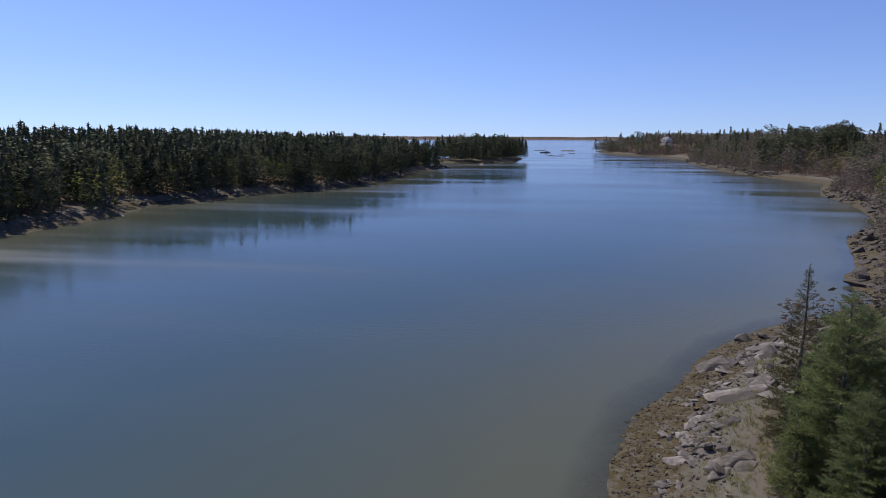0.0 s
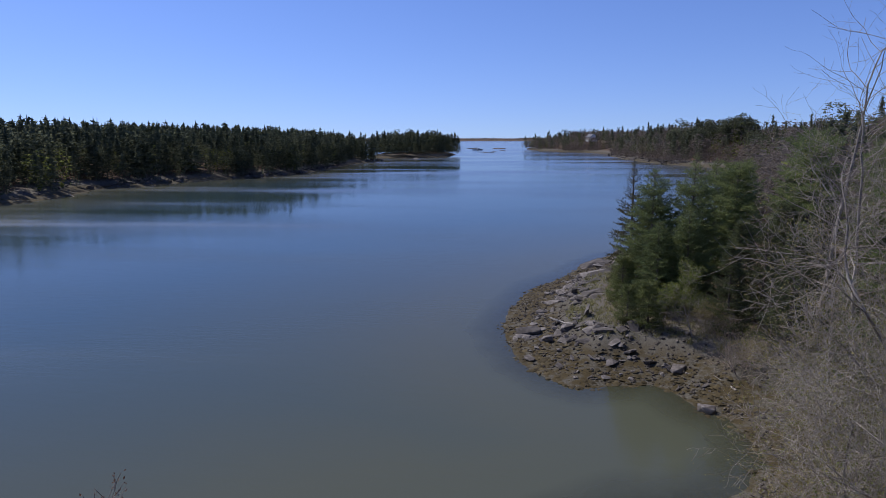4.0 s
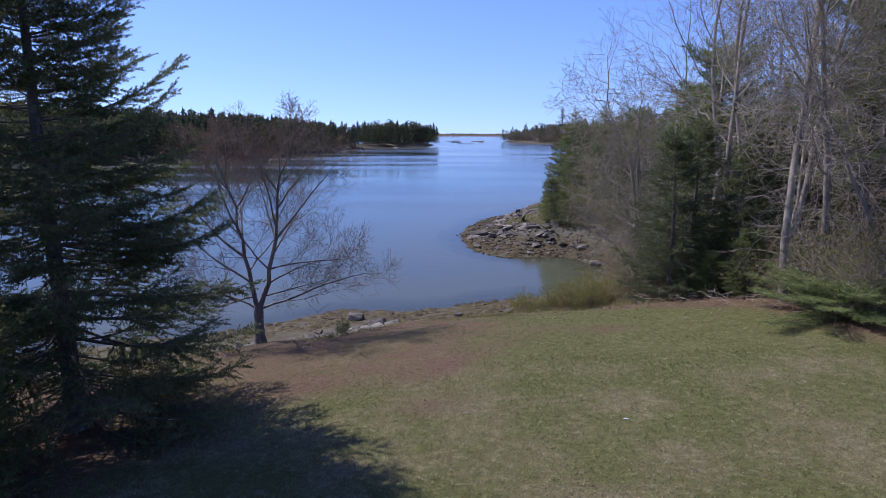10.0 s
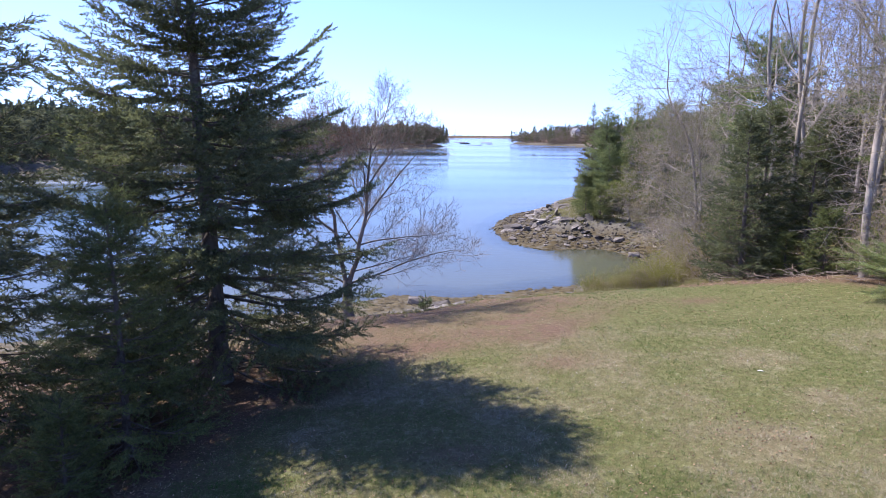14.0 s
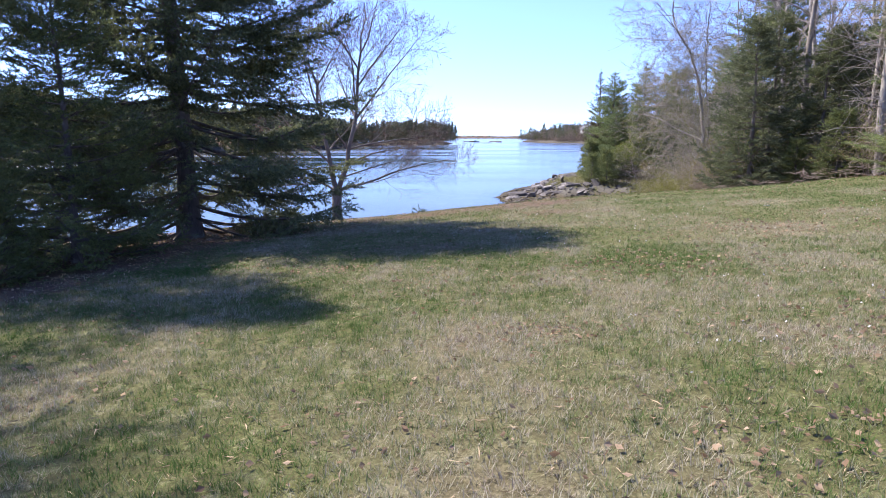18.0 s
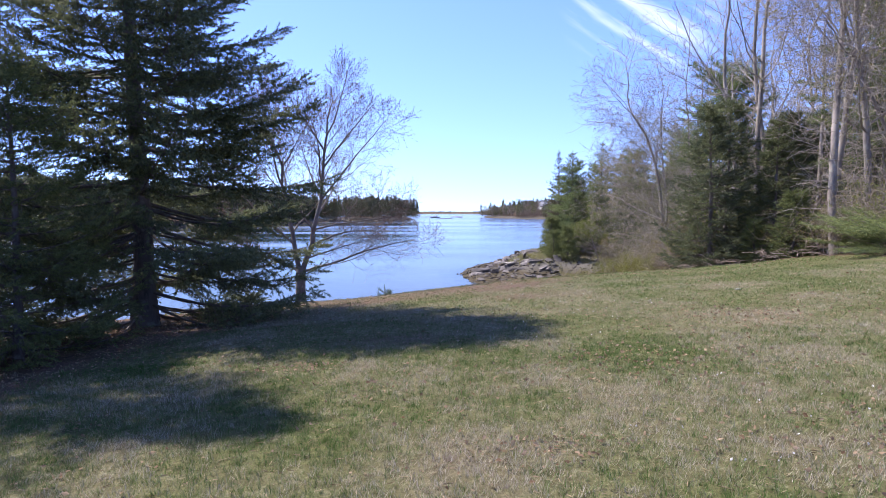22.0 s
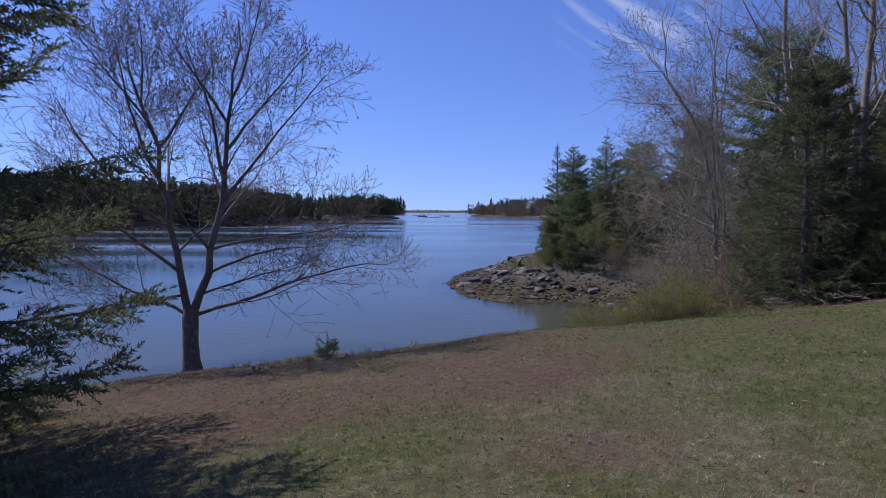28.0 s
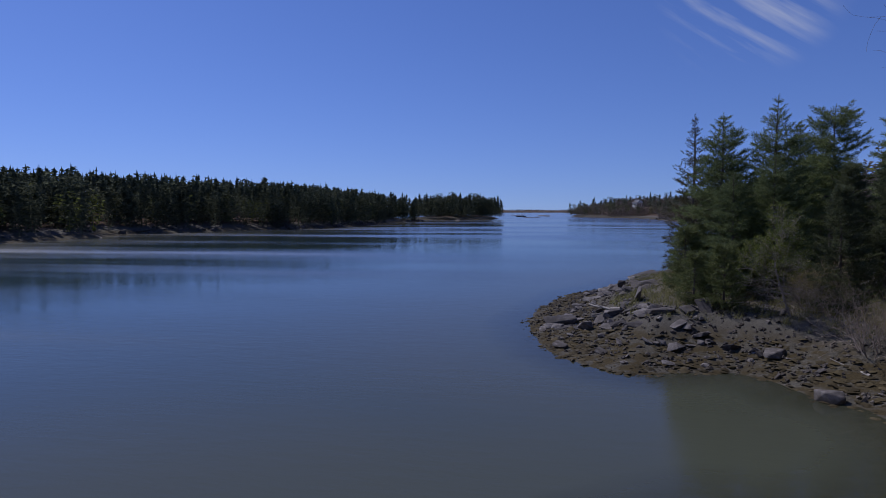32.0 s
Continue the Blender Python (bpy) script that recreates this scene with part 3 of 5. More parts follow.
def spruce(seed, height, radius, low, material, bark, whorl=0.34, per=6, gap=0.15, spray=0.25, slope=-0.42, bare=0.42, lean=0.0, taper=0.8, needle=(18, 0.3, 0.42, 0.03), trunk_r=None, thin=0.12):
    """Meshes of a spruce whose boughs sag and turn up at the tips, with hanging side twigs and a bare inside."""
    rng = np.random.default_rng(seed)
    trunk, wood = Soup(), Soup()
    trunk_r = trunk_r or height * 0.016
    zs = np.linspace(-0.3, height, 16)
    axis_x = lambda z: lean * z + 0.03 * np.sin(0.7 * z)
    rad = trunk_r * (1 - 0.96 * np.clip(zs / height, 0, 1)) ** 0.9 + 0.006
    rad[0] *= 1.6
    rad[1] *= 1.15
    tube(trunk, np.stack([axis_x(zs), 0.02 * np.sin(zs), zs], -1), rad, 10)
    twig_v = np.array([(0, 0.010, 0), (0, -0.006, 0.008), (0, -0.006, -0.008), (1, 0, 0)])
    twig_f = np.array([(0, 1, 3), (1, 2, 3), (2, 0, 3)])
    places, dirs, sizes, t_at, t_dir, t_len = [], [], [], [], [], []
    z = low
    while z < height - 0.12:
        u = (z - low) / (height - low)
        reach = radius * (1 - u ** 1.1) ** taper * (0.82 + 0.18 * min(1, u * 5 + 0.2))
        n = max(4, int(round(per * (0.8 + 0.4 * rng.random()))))
        a0 = rng.random() * 6.28
        for k in range(n):
            if rng.random() < thin:
                continue
            a = a0 + k * 6.283 / n + rng.normal() * 0.22
            ln = max(0.2, reach * (1.08 - 0.5 * rng.random() ** 1.4))
            rise = slope * (1 - u) ** 0.8 + 0.62 * u ** 1.6 + rng.normal() * 0.09
            curl = (0.34 - 0.15 * u) * (0.7 + 0.6 * rng.random())
            z0 = z + rng.normal() * whorl * 0.3
            rise = max(rise, -curl - (z0 - 0.12) / ln)
            out = np.array([math.cos(a), math.sin(a), 0.0])
            lat = np.array([-out[1], out[0], 0.0])
            base = np.array([axis_x(z0), 0, z0])
            bend = rng.normal() * 0.12
            def at_s(q):
                q = np.asarray(q)[:, None]
                return base + ln * (out * q + lat * bend * q ** 2 + np.array([0, 0, 1.0]) * (rise * q + curl * q ** 2.6))
            tube(wood, at_s(np.linspace(0, 1, 7)), np.linspace(max(0.010, 0.011 * ln), 0.004, 7), 4)
            b_in = bare * (1 - 0.7 * u) if ln > 0.8 else 0.12
            m = max(3, int(ln * (1 - b_in) / gap))
            q = np.repeat(b_in + (1 - b_in) * (np.arange(m) + rng.random(m)) / m, 2)
            side = np.tile([1.0, -1.0], m)
            p = at_s(np.minimum(q, 1.0))
            fw = at_s(np.minimum(q + 0.02, 1.02)) - p
            fw /= np.linalg.norm(fw, axis=1, keepdims=True)
            bl = np.minimum(1.1, (0.36 * ln * (1.04 - q) + 0.6 * spray) * (0.55 + 0.7 * rng.random(2 * m)))
            bd = fw * 0.62 + lat * (side * (0.62 + 0.3 * rng.random(2 * m)))[:, None]
            bd[:, 2] += rng.normal(size=2 * m) * 0.12 - 0.6 * (1 - u) * rng.random(2 * m) + 0.05
            bd /= np.linalg.norm(bd, axis=1, keepdims=True)
            t_at.append(p), t_dir.append(bd), t_len.append(bl)
            count = np.maximum(1, np.ceil(bl / (spray * 0.62))).astype(int)
            for j in range(int(count.max())):
                w = count > j
                c = int(w.sum())
                places.append(p[w] + bd[w] * (bl[w] * (j + 0.7 * rng.random(c)) / count[w])[:, None])
                dirs.append(bd[w] + fw[w] * 0.25 + rng.normal(size=(c, 3)) * np.array([0.32, 0.32, 0.22]))
                sizes.append(spray * (0.7 + 0.6 * rng.random(c)))
            if ln > 1.0:
                # dead twigs on the inner part of the bough
                c = int(ln * 4)
                qi = 0.08 + b_in * rng.random(c)
                t_at.append(at_s(qi))
                t_dir.append(out * 0.5 + lat * rng.normal(size=(c, 1)) * 0.8 + np.array([0, 0, 1.0]) * (rng.normal(size=(c, 1)) * 0.3 - 0.3))
                t_len.append(0.2 + 0.5 * rng.random(c))
            tip = at_s(np.array([0.97, 1.0]))
            places.append(tip), dirs.append(np.stack([tip[1] - tip[0]] * 2) + rng.normal(size=(2, 3)) * 0.02), sizes.append(np.full(2, spray))
        z += whorl * (0.75 + 0.5 * rng.random()) * (1.0 if u < 0.7 else 0.7)
    places.append(np.array([[axis_x(height), 0, height - 0.25]]))
    dirs.append(np.array([[0, 0, 1.0]]))
    sizes.append(np.array([0.4]))
    wood_me = wood.mesh("limbs", bark, True)
    tv, tf = scatter(twig_v, twig_f, np.concatenate(t_at), frames(np.concatenate(t_dir), rng), np.concatenate(t_len))
    nv, nf = needle_spray(needle[0], needle[1], needle[2] * 0.6, needle[3], rng)
    v, f = scatter(nv, nf, np.concatenate(places), frames(np.concatenate(dirs), rng), np.concatenate(sizes))
    return (trunk.mesh("trunk", bark, True), wood_me, mesh_np("twigwork", tv, tf, bark), mesh_np("needles", v, f, material))


SPRUCE_PARTS = ("trunk", "branching", "twigwork", "crown")


def tree(name, meshes, place, label, category="tree", group="", names=None):
    names = names or (SPRUCE_PARTS if len(meshes) == 4 else ("trunk", "branching", "crown"))
    t = empty(name, place, label, category, group)
    for n, me in zip(names, meshes):
        ob = part(n, me, t)
        if n not in ("trunk",):
            ob["kind"] = "stuff"
    return t


def grow(rng, soups, tips, p, d, length, r, level, levels, spread, up, children, wander=0.12, thin_r=0.0025, side=1.0):
    """One limb with its side limbs; soups by level (thick, thin)."""
    n = 6 if level < 2 else 4
    pts, dd = [p], d / np.linalg.norm(d)
    for _ in range(n):
        dd = dd + rng.normal(size=3) * wander * (0.45 if level == 0 else 1.0) + np.array([0, 0, up])
        dd /= np.linalg.norm(dd)
        pts.append(pts[-1] + dd * length / n)
    pts = np.array(pts)
    r1 = max(thin_r, r * 0.42)
    radii = np.linspace(r, r1, n + 1)
    tube(soups[0 if level < 2 else 1], pts, radii, (8, 6, 4, 3, 3)[min(level, 4)])
    if level >= levels:
        tips.append((pts[-1], dd))
        tips.append((pts[n // 2], dd))
        return
    k = children[min(level, len(children) - 1)]
    side0 = rng.random() * 6.28
    for i in range(k):
        low = 0.42 if level == 0 else 0.25
        t = low + (1 - low) * (i + rng.random() * 0.8) / k
        j = min(n - 1, int(t * n))
        q = pts[j] + (pts[j + 1] - pts[j]) * (t * n - j)
        axis = pts[j + 1] - pts[j]
        axis /= np.linalg.norm(axis)
        a = side0 + i * 2.4 + rng.normal() * 0.4
        e1 = np.cross(axis, [0.3, 0.2, 1.0])
        e1 /= np.linalg.norm(e1) + 1e-9
        e2 = np.cross(axis, e1)
        nd = axis * (1 - spread * 0.45) + spread * (math.cos(a) * e1 + math.sin(a) * e2)
        grow(rng, soups, tips, q, nd, (side if level == 0 else 1.0) * length * (0.62 - 0.22 * t + 0.2 * rng.random()), max(thin_r * 1.3, radii[j] * ((0.28 if level == 0 else 0.45) + 0.15 * rng.random())), level + 1, levels, spread, up, children, wander, thin_r, side)
    grow(rng, soups, tips, pts[-1], dd, length * 0.45, r1, level + 1, levels, spread, up, children, wander, thin_r, side)
    return pts


def leaf_template():
    v = np.array([(0, 0, 0), (0.5, 0.28, 0.08), (1, 0, 0.02), (0.5, -0.28, 0.08)])
    return v, np.array([(0, 1, 2), (0, 2, 3)])


def bare_tree(seed, height, bark, leaf=None, leaf_size=0.05, leaves=2, spread=0.75, up=0.05, children=(6, 5, 4), levels=4, trunk_part=0.45, r=None, lean=(0, 0)):
    rng = np.random.default_rng(seed)
    thick, thin, tips = Soup(), Soup(), []
    stem = grow(rng, (thick, thin), tips, np.array([0, 0, -0.2]), np.array([lean[0], lean[1], 1.0]), height * trunk_part * 1.35, r or height * 0.013, 0, levels, spread, up, children, 0.18, 0.0052, 0.62)
    spare = []
    for _ in range(34):
        # dead side branches low on the stem
        u, a = 0.10 + 0.6 * rng.random(), rng.random() * 6.28
        q = np.array([np.interp(u, np.linspace(0, 1, len(stem)), stem[:, i]) for i in range(3)])
        grow(rng, (thick, thin), spare, q, np.array([math.cos(a), math.sin(a), rng.normal() * 0.25]), 0.7 + 1.7 * rng.random(), 0.010 + 0.010 * rng.random(), 3, 4, 0.8, 0.0, (0, 0, 0, 5), 0.2, 0.0045)
    out = [thick.mesh("trunk", bark, True), thin.mesh("twigs", bark, True)]
    if leaf:
        p = np.array([t[0] for t in tips for _ in range(leaves)])
        d = np.array([t[1] for t in tips for _ in range(leaves)]) + rng.normal(size=(len(tips) * leaves, 3)) * 0.7
        p = p + rng.normal(size=p.shape) * leaf_size * 0.8
        v, f = scatter(*leaf_template(), p, frames(d, rng), leaf_size * (0.6 + 0.8 * rng.random(len(p))))
        out.append(mesh_np("leaves", v, f, leaf))
    return out


def at(x, y, turn=0.0, size=1.0, sink=0.0):
    return Matrix.Translation((x, y, h(x, y) - sink)) @ Matrix.Rotation(radians(turn), 4, "Z") @ Matrix.Scale(size, 4)


# big spruce at the edge of the lawn
tree("spruce_tree", spruce(3, 12.0, 4.05, 0.35, M_SPRUCE, M_BARK_S, 0.345, 8, 0.11, 0.32, -0.36, 0.38, -0.022, 0.62, (26, 0.16, 0.31, 0.034), 0.21, 0.18), at(-6.82, 22.75), "tall dark green spruce with drooping boughs beside the lawn", "spruce tree")
# its neighbours
neighbour = spruce(5, 15.0, 3.4, 0.5, M_SPRUCE, M_BARK_S, 0.42, 6, 0.16, 0.34, -0.36, 0.35, 0.0, 0.78, (16, 0.32, 0.45, 0.036))
tree("spruce_tree", neighbour, at(-11.2, 20.2), "dark green spruce behind a young one", "spruce tree")
# never in view: a thin spruce added to cast half shade over the lawn
sparse = spruce(6, 15.0, 3.0, 2.5, M_SPRUCE, M_BARK_S, 0.5, 6, 0.24, 0.34, -0.3, 0.35, 0.0, 0.7, (15, 0.32, 0.45, 0.034), None, 0.4)
tree("spruce_tree", sparse, at(-12.5, 17.0, 0, 1.2), "unseen tall thin-crowned spruce left of the lawn, added for its shade", "spruce tree")
young = spruce(7, 5.3, 2.15, 0.12, M_FRESH, M_BARK_S, 0.26, 7, 0.13, 0.26, -0.12, 0.3, 0.0, 0.7, (24, 0.18, 0.32, 0.032), None, 0.12)
tree("young_spruce", young, at(-7.0, 19.2, 0, 0.84), "young bushy spruce with fresh green tips and branches to the ground", "spruce tree", "young spruces by the lawn")
tree("young_spruce", young, at(-9.0, 16.6, 130, 0.8), "young bushy spruce with branches to the ground", "spruce tree", "young spruces by the lawn")
sapling = spruce(8, 1.6, 0.62, 0.06, M_FRESH, M_BARK_S, 0.13, 6, 0.08, 0.16, -0.02, 0.15, 0.0, 0.75, (20, 0.3, 0.4, 0.03), None, 0.1)
tree("spruce_sapling", sapling, at(-6.9, 17.4), "small pointed spruce sapling in front of bigger ones", "spruce tree", "spruce saplings")
tree("spruce_sapling", sapling, at(-7.6, 16.2, 80, 0.7), "small spruce sapling by the lawn", "spruce tree", "spruce saplings")


# bare maple on the bank
def maple():
    rng = np.random.default_rng(12)
    thick, thin, tips = Soup(), Soup(), []
    tube(thick, [(0.05, 0, -0.4), (0.03, 0, 0.0), (0, 0, 0.35), (-0.01, 0, 0.8), (0.0, 0, 1.25), (0.0, 0, 1.48)], [0.33, 0.25, 0.185, 0.165, 0.17, 0.13], 12)

    def limb(pts, radii, kids, kid, lift, first=0.2):
        """One main limb along its points, with its side limbs and twigs."""
        n = len(pts) - 1
        tube(thick, pts, radii, 8)
        a0 = rng.random() * 6.28
        for i in range(kids):
            t = first + (1 - first) * (i + rng.random() * 0.7) / kids
            j = min(n - 1, int(t * n))
            q = pts[j] + (pts[j + 1] - pts[j]) * (t * n - j)
            ax = (pts[j + 1] - pts[j]) / np.linalg.norm(pts[j + 1] - pts[j])
            e1 = np.cross(ax, [0.2, 0.1, 1.0])
            e1 /= np.linalg.norm(e1)
            a = a0 + i * 2.5
            nd = ax * 0.8 + 0.62 * (math.cos(a) * e1 + math.sin(a) * np.cross(ax, e1)) + np.array([0, 0, lift])
            grow(rng, (thick, thin), tips, q, nd, kid * (1.15 - 0.6 * t) * (0.75 + 0.5 * rng.random()), max(0.006, radii[j] * 0.4), 2, 4, 0.7, 0.045, (0, 0, 6, 5), 0.13, 0.0036)
        tips.append((pts[-1], pts[-1] - pts[-2]))

    def lead(knots, r, kids, kid):
        """A leader through its knots, a little crooked."""
        k = np.array(knots, float)
        u = np.linspace(0, len(k) - 1, 13)
        pts = np.stack([np.interp(u, np.arange(len(k)), k[:, i]) for i in range(3)], -1)
        pts[1:-1] = 0.5 * pts[1:-1] + 0.25 * (pts[:-2] + pts[2:])
        pts[2:] += rng.normal(size=(11, 3)) * 0.035
        limb(pts, r * np.linspace(1, 0.10, 13) + 0.004, kids, kid, 0.08, 0.45)
        return pts

    def bough(q, turn, rise, length, r, bend=0.03, kids=7):
        """A side bough that starts at q, heads by turn and rise and bends slowly towards the sky."""
        d = np.array([math.cos(radians(turn)), math.sin(radians(turn)), rise])
        pts = [np.array(q, float)]
        for _ in range(9):
            d = d / np.linalg.norm(d) + rng.normal(size=3) * 0.07 + np.array([0, 0, bend])
            pts.append(pts[-1] + d / np.linalg.norm(d) * length / 9)
        limb(np.array(pts), 0.8 * r * np.linspace(1, 0.14, 10) + 0.003, kids, 0.42 * length, 0.06)

    left = lead(((-0.03, 0, 1.3), (-0.24, 0.05, 2.4), (-0.42, 0.1, 3.6), (-0.62, 0.0, 5.0), (-1.0, 0.15, 6.1), (-1.2, 0.2, 6.9)), 0.085, 9, 1.5)
    right = lead(((0.04, 0, 1.3), (0.40, -0.05, 2.4), (0.66, -0.05, 3.7), (0.78, 0.0, 5.0), (0.98, 0.0, 6.3), (1.12, 0.0, 7.6)), 0.092, 10, 1.5)
    for main, step, turn, rise, ln, r, bend in (
            (left, 0, 172, 0.55, 3.1, 0.05, 0.0), (left, 1, 200, 0.0, 2.4, 0.035, 0.01), (left, 2, 215, 0.75, 3.3, 0.05, 0.03), (left, 4, 165, 0.95, 3.6, 0.06, 0.05), (left, 5, 100, 0.8, 2.8, 0.04, 0.04),
            (left, 6, 235, 1.0, 2.9, 0.045, 0.05), (left, 7, 20, 1.2, 2.4, 0.04, 0.05), (left, 8, 180, 1.3, 2.4, 0.035, 0.05), (left, 3, 60, 0.5, 2.6, 0.04, 0.03), (left, 9, 290, 1.2, 1.9, 0.03, 0.04),
            (right, 0, 11, 0.30, 4.5, 0.055, -0.022), (right, 1, -40, 0.20, 2.4, 0.035, 0.0), (right, 2, 35, 0.35, 3.2, 0.045, 0.0), (right, 3, -8, 0.40, 3.2, 0.04, 0.0), (right, 5, 0, 0.95, 3.5, 0.045, 0.03), (right, 5, 110, 0.8, 3.0, 0.045, 0.04),
            (right, 6, -100, 0.9, 3.0, 0.045, 0.04), (right, 7, 15, 1.2, 3.0, 0.045, 0.05), (right, 8, 175, 1.3, 2.4, 0.04, 0.05), (right, 9, -40, 1.3, 2.3, 0.035, 0.05), (right, 4, 60, 0.6, 3.0, 0.045, 0.03), (right, 3, -120, 0.5, 2.7, 0.04, 0.03)):
        bough(main[step], turn, rise, ln, r, bend)
    p = np.repeat(np.array([t[0] for t in tips]), 3, 0)
    d = np.repeat(np.array([t[1] for t in tips]), 3, 0) + rng.normal(size=(len(p), 3)) * 0.9
    v, f = scatter(*leaf_template(), p + rng.normal(size=p.shape) * 0.016, frames(d, rng), 0.028 * (0.5 + rng.random(len(p))))
    return thick.mesh("trunk", M_BARK_M, True), thin.mesh("branching", M_BARK_M, True), mesh_np("crown", v, f, M_BUD)


tree("maple_tree", maple(), at(-5.74, 31.45, 14), "bare grey maple forked low, with reddish buds, on the bank", "maple tree")

# pines on the point
PN = (18, 0.5, 0.75, 0.03)
pine_a = conifer(21, 10.8, 3.5, 0.3, M_PINE, M_BARK_S, 0.45, 7, 0.22, 0.12, PN, 0.5, 0.72, None, 0.35, 0.17, 0.15)
pine_b = conifer(22, 11.0, 3.0, 0.6, M_PINE, M_BARK_S, 0.45, 7, 0.22, 0.1, PN, 0.5, 0.8, None, 0.35, 0.17, 0.15)
pine_c = conifer(23, 12.0, 3.4, 4.6, M_PINE, M_BARK_S, 0.5, 6, 0.2, 0.0, PN, 0.62, 0.4, None, 0.5)
FINE = (15, 0.34, 0.48, 0.04)
spruce_m = spruce(24, 8.5, 2.3, 0.3, M_SPRUCE, M_BARK_S, 0.32, 7, 0.17, 0.38, -0.3, 0.25, 0.0, 0.78, FINE, None, 0.2)
spruce_n = spruce(26, 8.0, 2.0, 0.8, M_SPRUCE, M_BARK_S, 0.36, 7, 0.18, 0.38, -0.3, 0.3, 0.01, 0.85, FINE, None, 0.3)
spruce_f = spruce(28, 7.0, 2.3, 0.15, M_SPRUCE, M_BARK_S, 0.30, 6, 0.15, 0.30, -0.3, 0.3, -0.01, 0.8, FINE, None, 0.28)
spruce_s = spruce(25, 2.0, 0.8, 0.08, M_FRESH, M_BARK_S, 0.15, 6, 0.09, 0.2, -0.05, 0.15, 0.0, 0.75, (18, 0.3, 0.42, 0.035), None, 0.1)
for meshes, x, y, turn, size in ((pine_a, 11.7, 78.2, 0, 0.95), (pine_a, 11.4, 74.4, 75, 0.62), (pine_a, 12.6, 80.8, 200, 0.75), (pine_b, 14.8, 78.5, 80, 1.0), (pine_c, 18.5, 79.5, 10, 0.84), (pine_c, 22.5, 76, 120, 1.0),
                                 (pine_a, 19, 86, 60, 0.95), (pine_b, 25, 84, 20, 1.0), (pine_c, 29, 90, 200, 1.0), (pine_a, 24, 95, 160, 0.9), (pine_b, 33, 99, 30, 1.0),
                                 (pine_b, 29.5, 108, 140, 0.9), (pine_a, 13.6, 74.6, 120, 0.7), (pine_a, 36, 92, 40, 1.0), (pine_b, 31, 80, 250, 1.0), (pine_a, 38, 112, 70, 0.9)):
    tree("pine_tree", meshes, at(x, y, turn, size), "blue-green white pine with layered boughs on the point", "pine tree", "pines on the rocky point")

M_RUSTY = leaf_material("thin_spruce_needles", (0.055, 0.052, 0.028), (0.19, 0.17, 0.085), 0.3)
thin_spruce = conifer(29, 10.8, 2.3, 0.6, M_RUSTY, M_BARK_S, 0.36, 7, 0.2, 0.2, (14, 0.36, 0.55, 0.045), 0.4, 0.85, None, 0.5, 0.16, 0.2)
tree("spruce_tree", thin_spruce, at(10.9, 82.0), "thin brownish spruce standing out of the pines", "spruce tree")

# wood along the right of the lawn
SPR = "dark green spruce at the edge of the wood"
for meshes, x, y, turn, size in ((spruce_f, 9.5, 35.2, 0, 0.92), (spruce_f, 10.7, 36.6, 100, 1.0), (spruce_f, 12.0, 35.2, 200, 0.8), 
                                 (spruce_n, 20.5, 42.5, 80, 1.25), (spruce_n, 18.5, 57, 220, 1.0), (spruce_m, 23.0, 55, 70, 1.1), (spruce_n, 22.0, 29, 10, 1.3), (spruce_m, 25.5, 38, 110, 1.3),
                                 (spruce_m, 13.2, 36.6, 70, 0.75), (spruce_n, 17.6, 66.5, 20, 0.9), (spruce_m, 20.5, 69.5, 140, 0.95), (spruce_n, 24.5, 66, 60, 1.05), (spruce_m, 16.8, 73, 10, 0.8), (spruce_m, 27.5, 72.5, 200, 1.1),
                                 (spruce_n, 23.2, 80.5, 330, 1.1), (spruce_m, 27, 60, 90, 1.1), (spruce_n, 30, 52, 20, 1.2), (spruce_m, 17.4, 45.5, 10, 1.05), (spruce_m, 21.5, 33.0, 220, 1.15), (spruce_n, 24.5, 42.5, 35, 1.25), (spruce_m, 20.6, 48.2, 75, 1.15), (spruce_n, 27.5, 31.0, 190, 1.3), (spruce_m, 15.2, 70.2, 30, 0.7), (spruce_n, 17.9, 71.5, 60, 0.85), (spruce_m, 20.2, 74.2, 300, 0.9), (spruce_m, 19.6, 63.2, 300, 0.8), (spruce_n, 22.4, 61.2, 80, 0.95)):
    tree("spruce_tree", meshes, at(x, y, turn, size), SPR, "spruce tree", "spruces in the wood")
for x, y, turn, size in ((11.5, 32.8, 0, 1.15), (12.6, 32.0, 60, 0.7), (10.6, 33.8, 130, 0.8), (8.9, 72.3, 0, 1.3), (9.4, 77.0, 60, 1.8), (10.2, 71.4, 200, 1.6)):
    tree("young_spruce", spruce_s, at(x, y, turn, size), "small bright green young conifer at the wood's edge", "young tree", "young conifers")
seedling = spruce(9, 0.55, 0.22, 0.08, M_PINE, M_BARK_S, 0.09, 5, 0.07, 0.13, 0.25, 0.1, 0.0, 0.7, (18, 0.3, 0.4, 0.03), 0.008)
tree("seedling_pine", seedling, at(-3.0, 32.5), "tiny pine seedling on top of the bank", "young tree")
for x, y, turn, size in ((16.5, 50.5, 150, 1.2), (19.0, 39.5, 10, 1.15), (25.0, 47.0, 80, 1.2), (29, 33, 30, 1.3)):
    tree("pine_tree", pine_c, at(x, y, turn, size), "tall white pine with a high crown in the wood", "pine tree", "pines in the wood")
low_pine = conifer(27, 1.6, 3.9, 0.3, M_PINE, M_BARK_S, 0.22, 6, 0.14, 0.05, (20, 0.5, 0.75, 0.028), 0.5, 0.45)
tree("pine_tree", low_pine, at(12.4, 28.8, 0, 0.85) @ Matrix.Diagonal((1, 1, 0.55, 1)), "spreading young white pine with boughs low over the lawn", "pine tree")

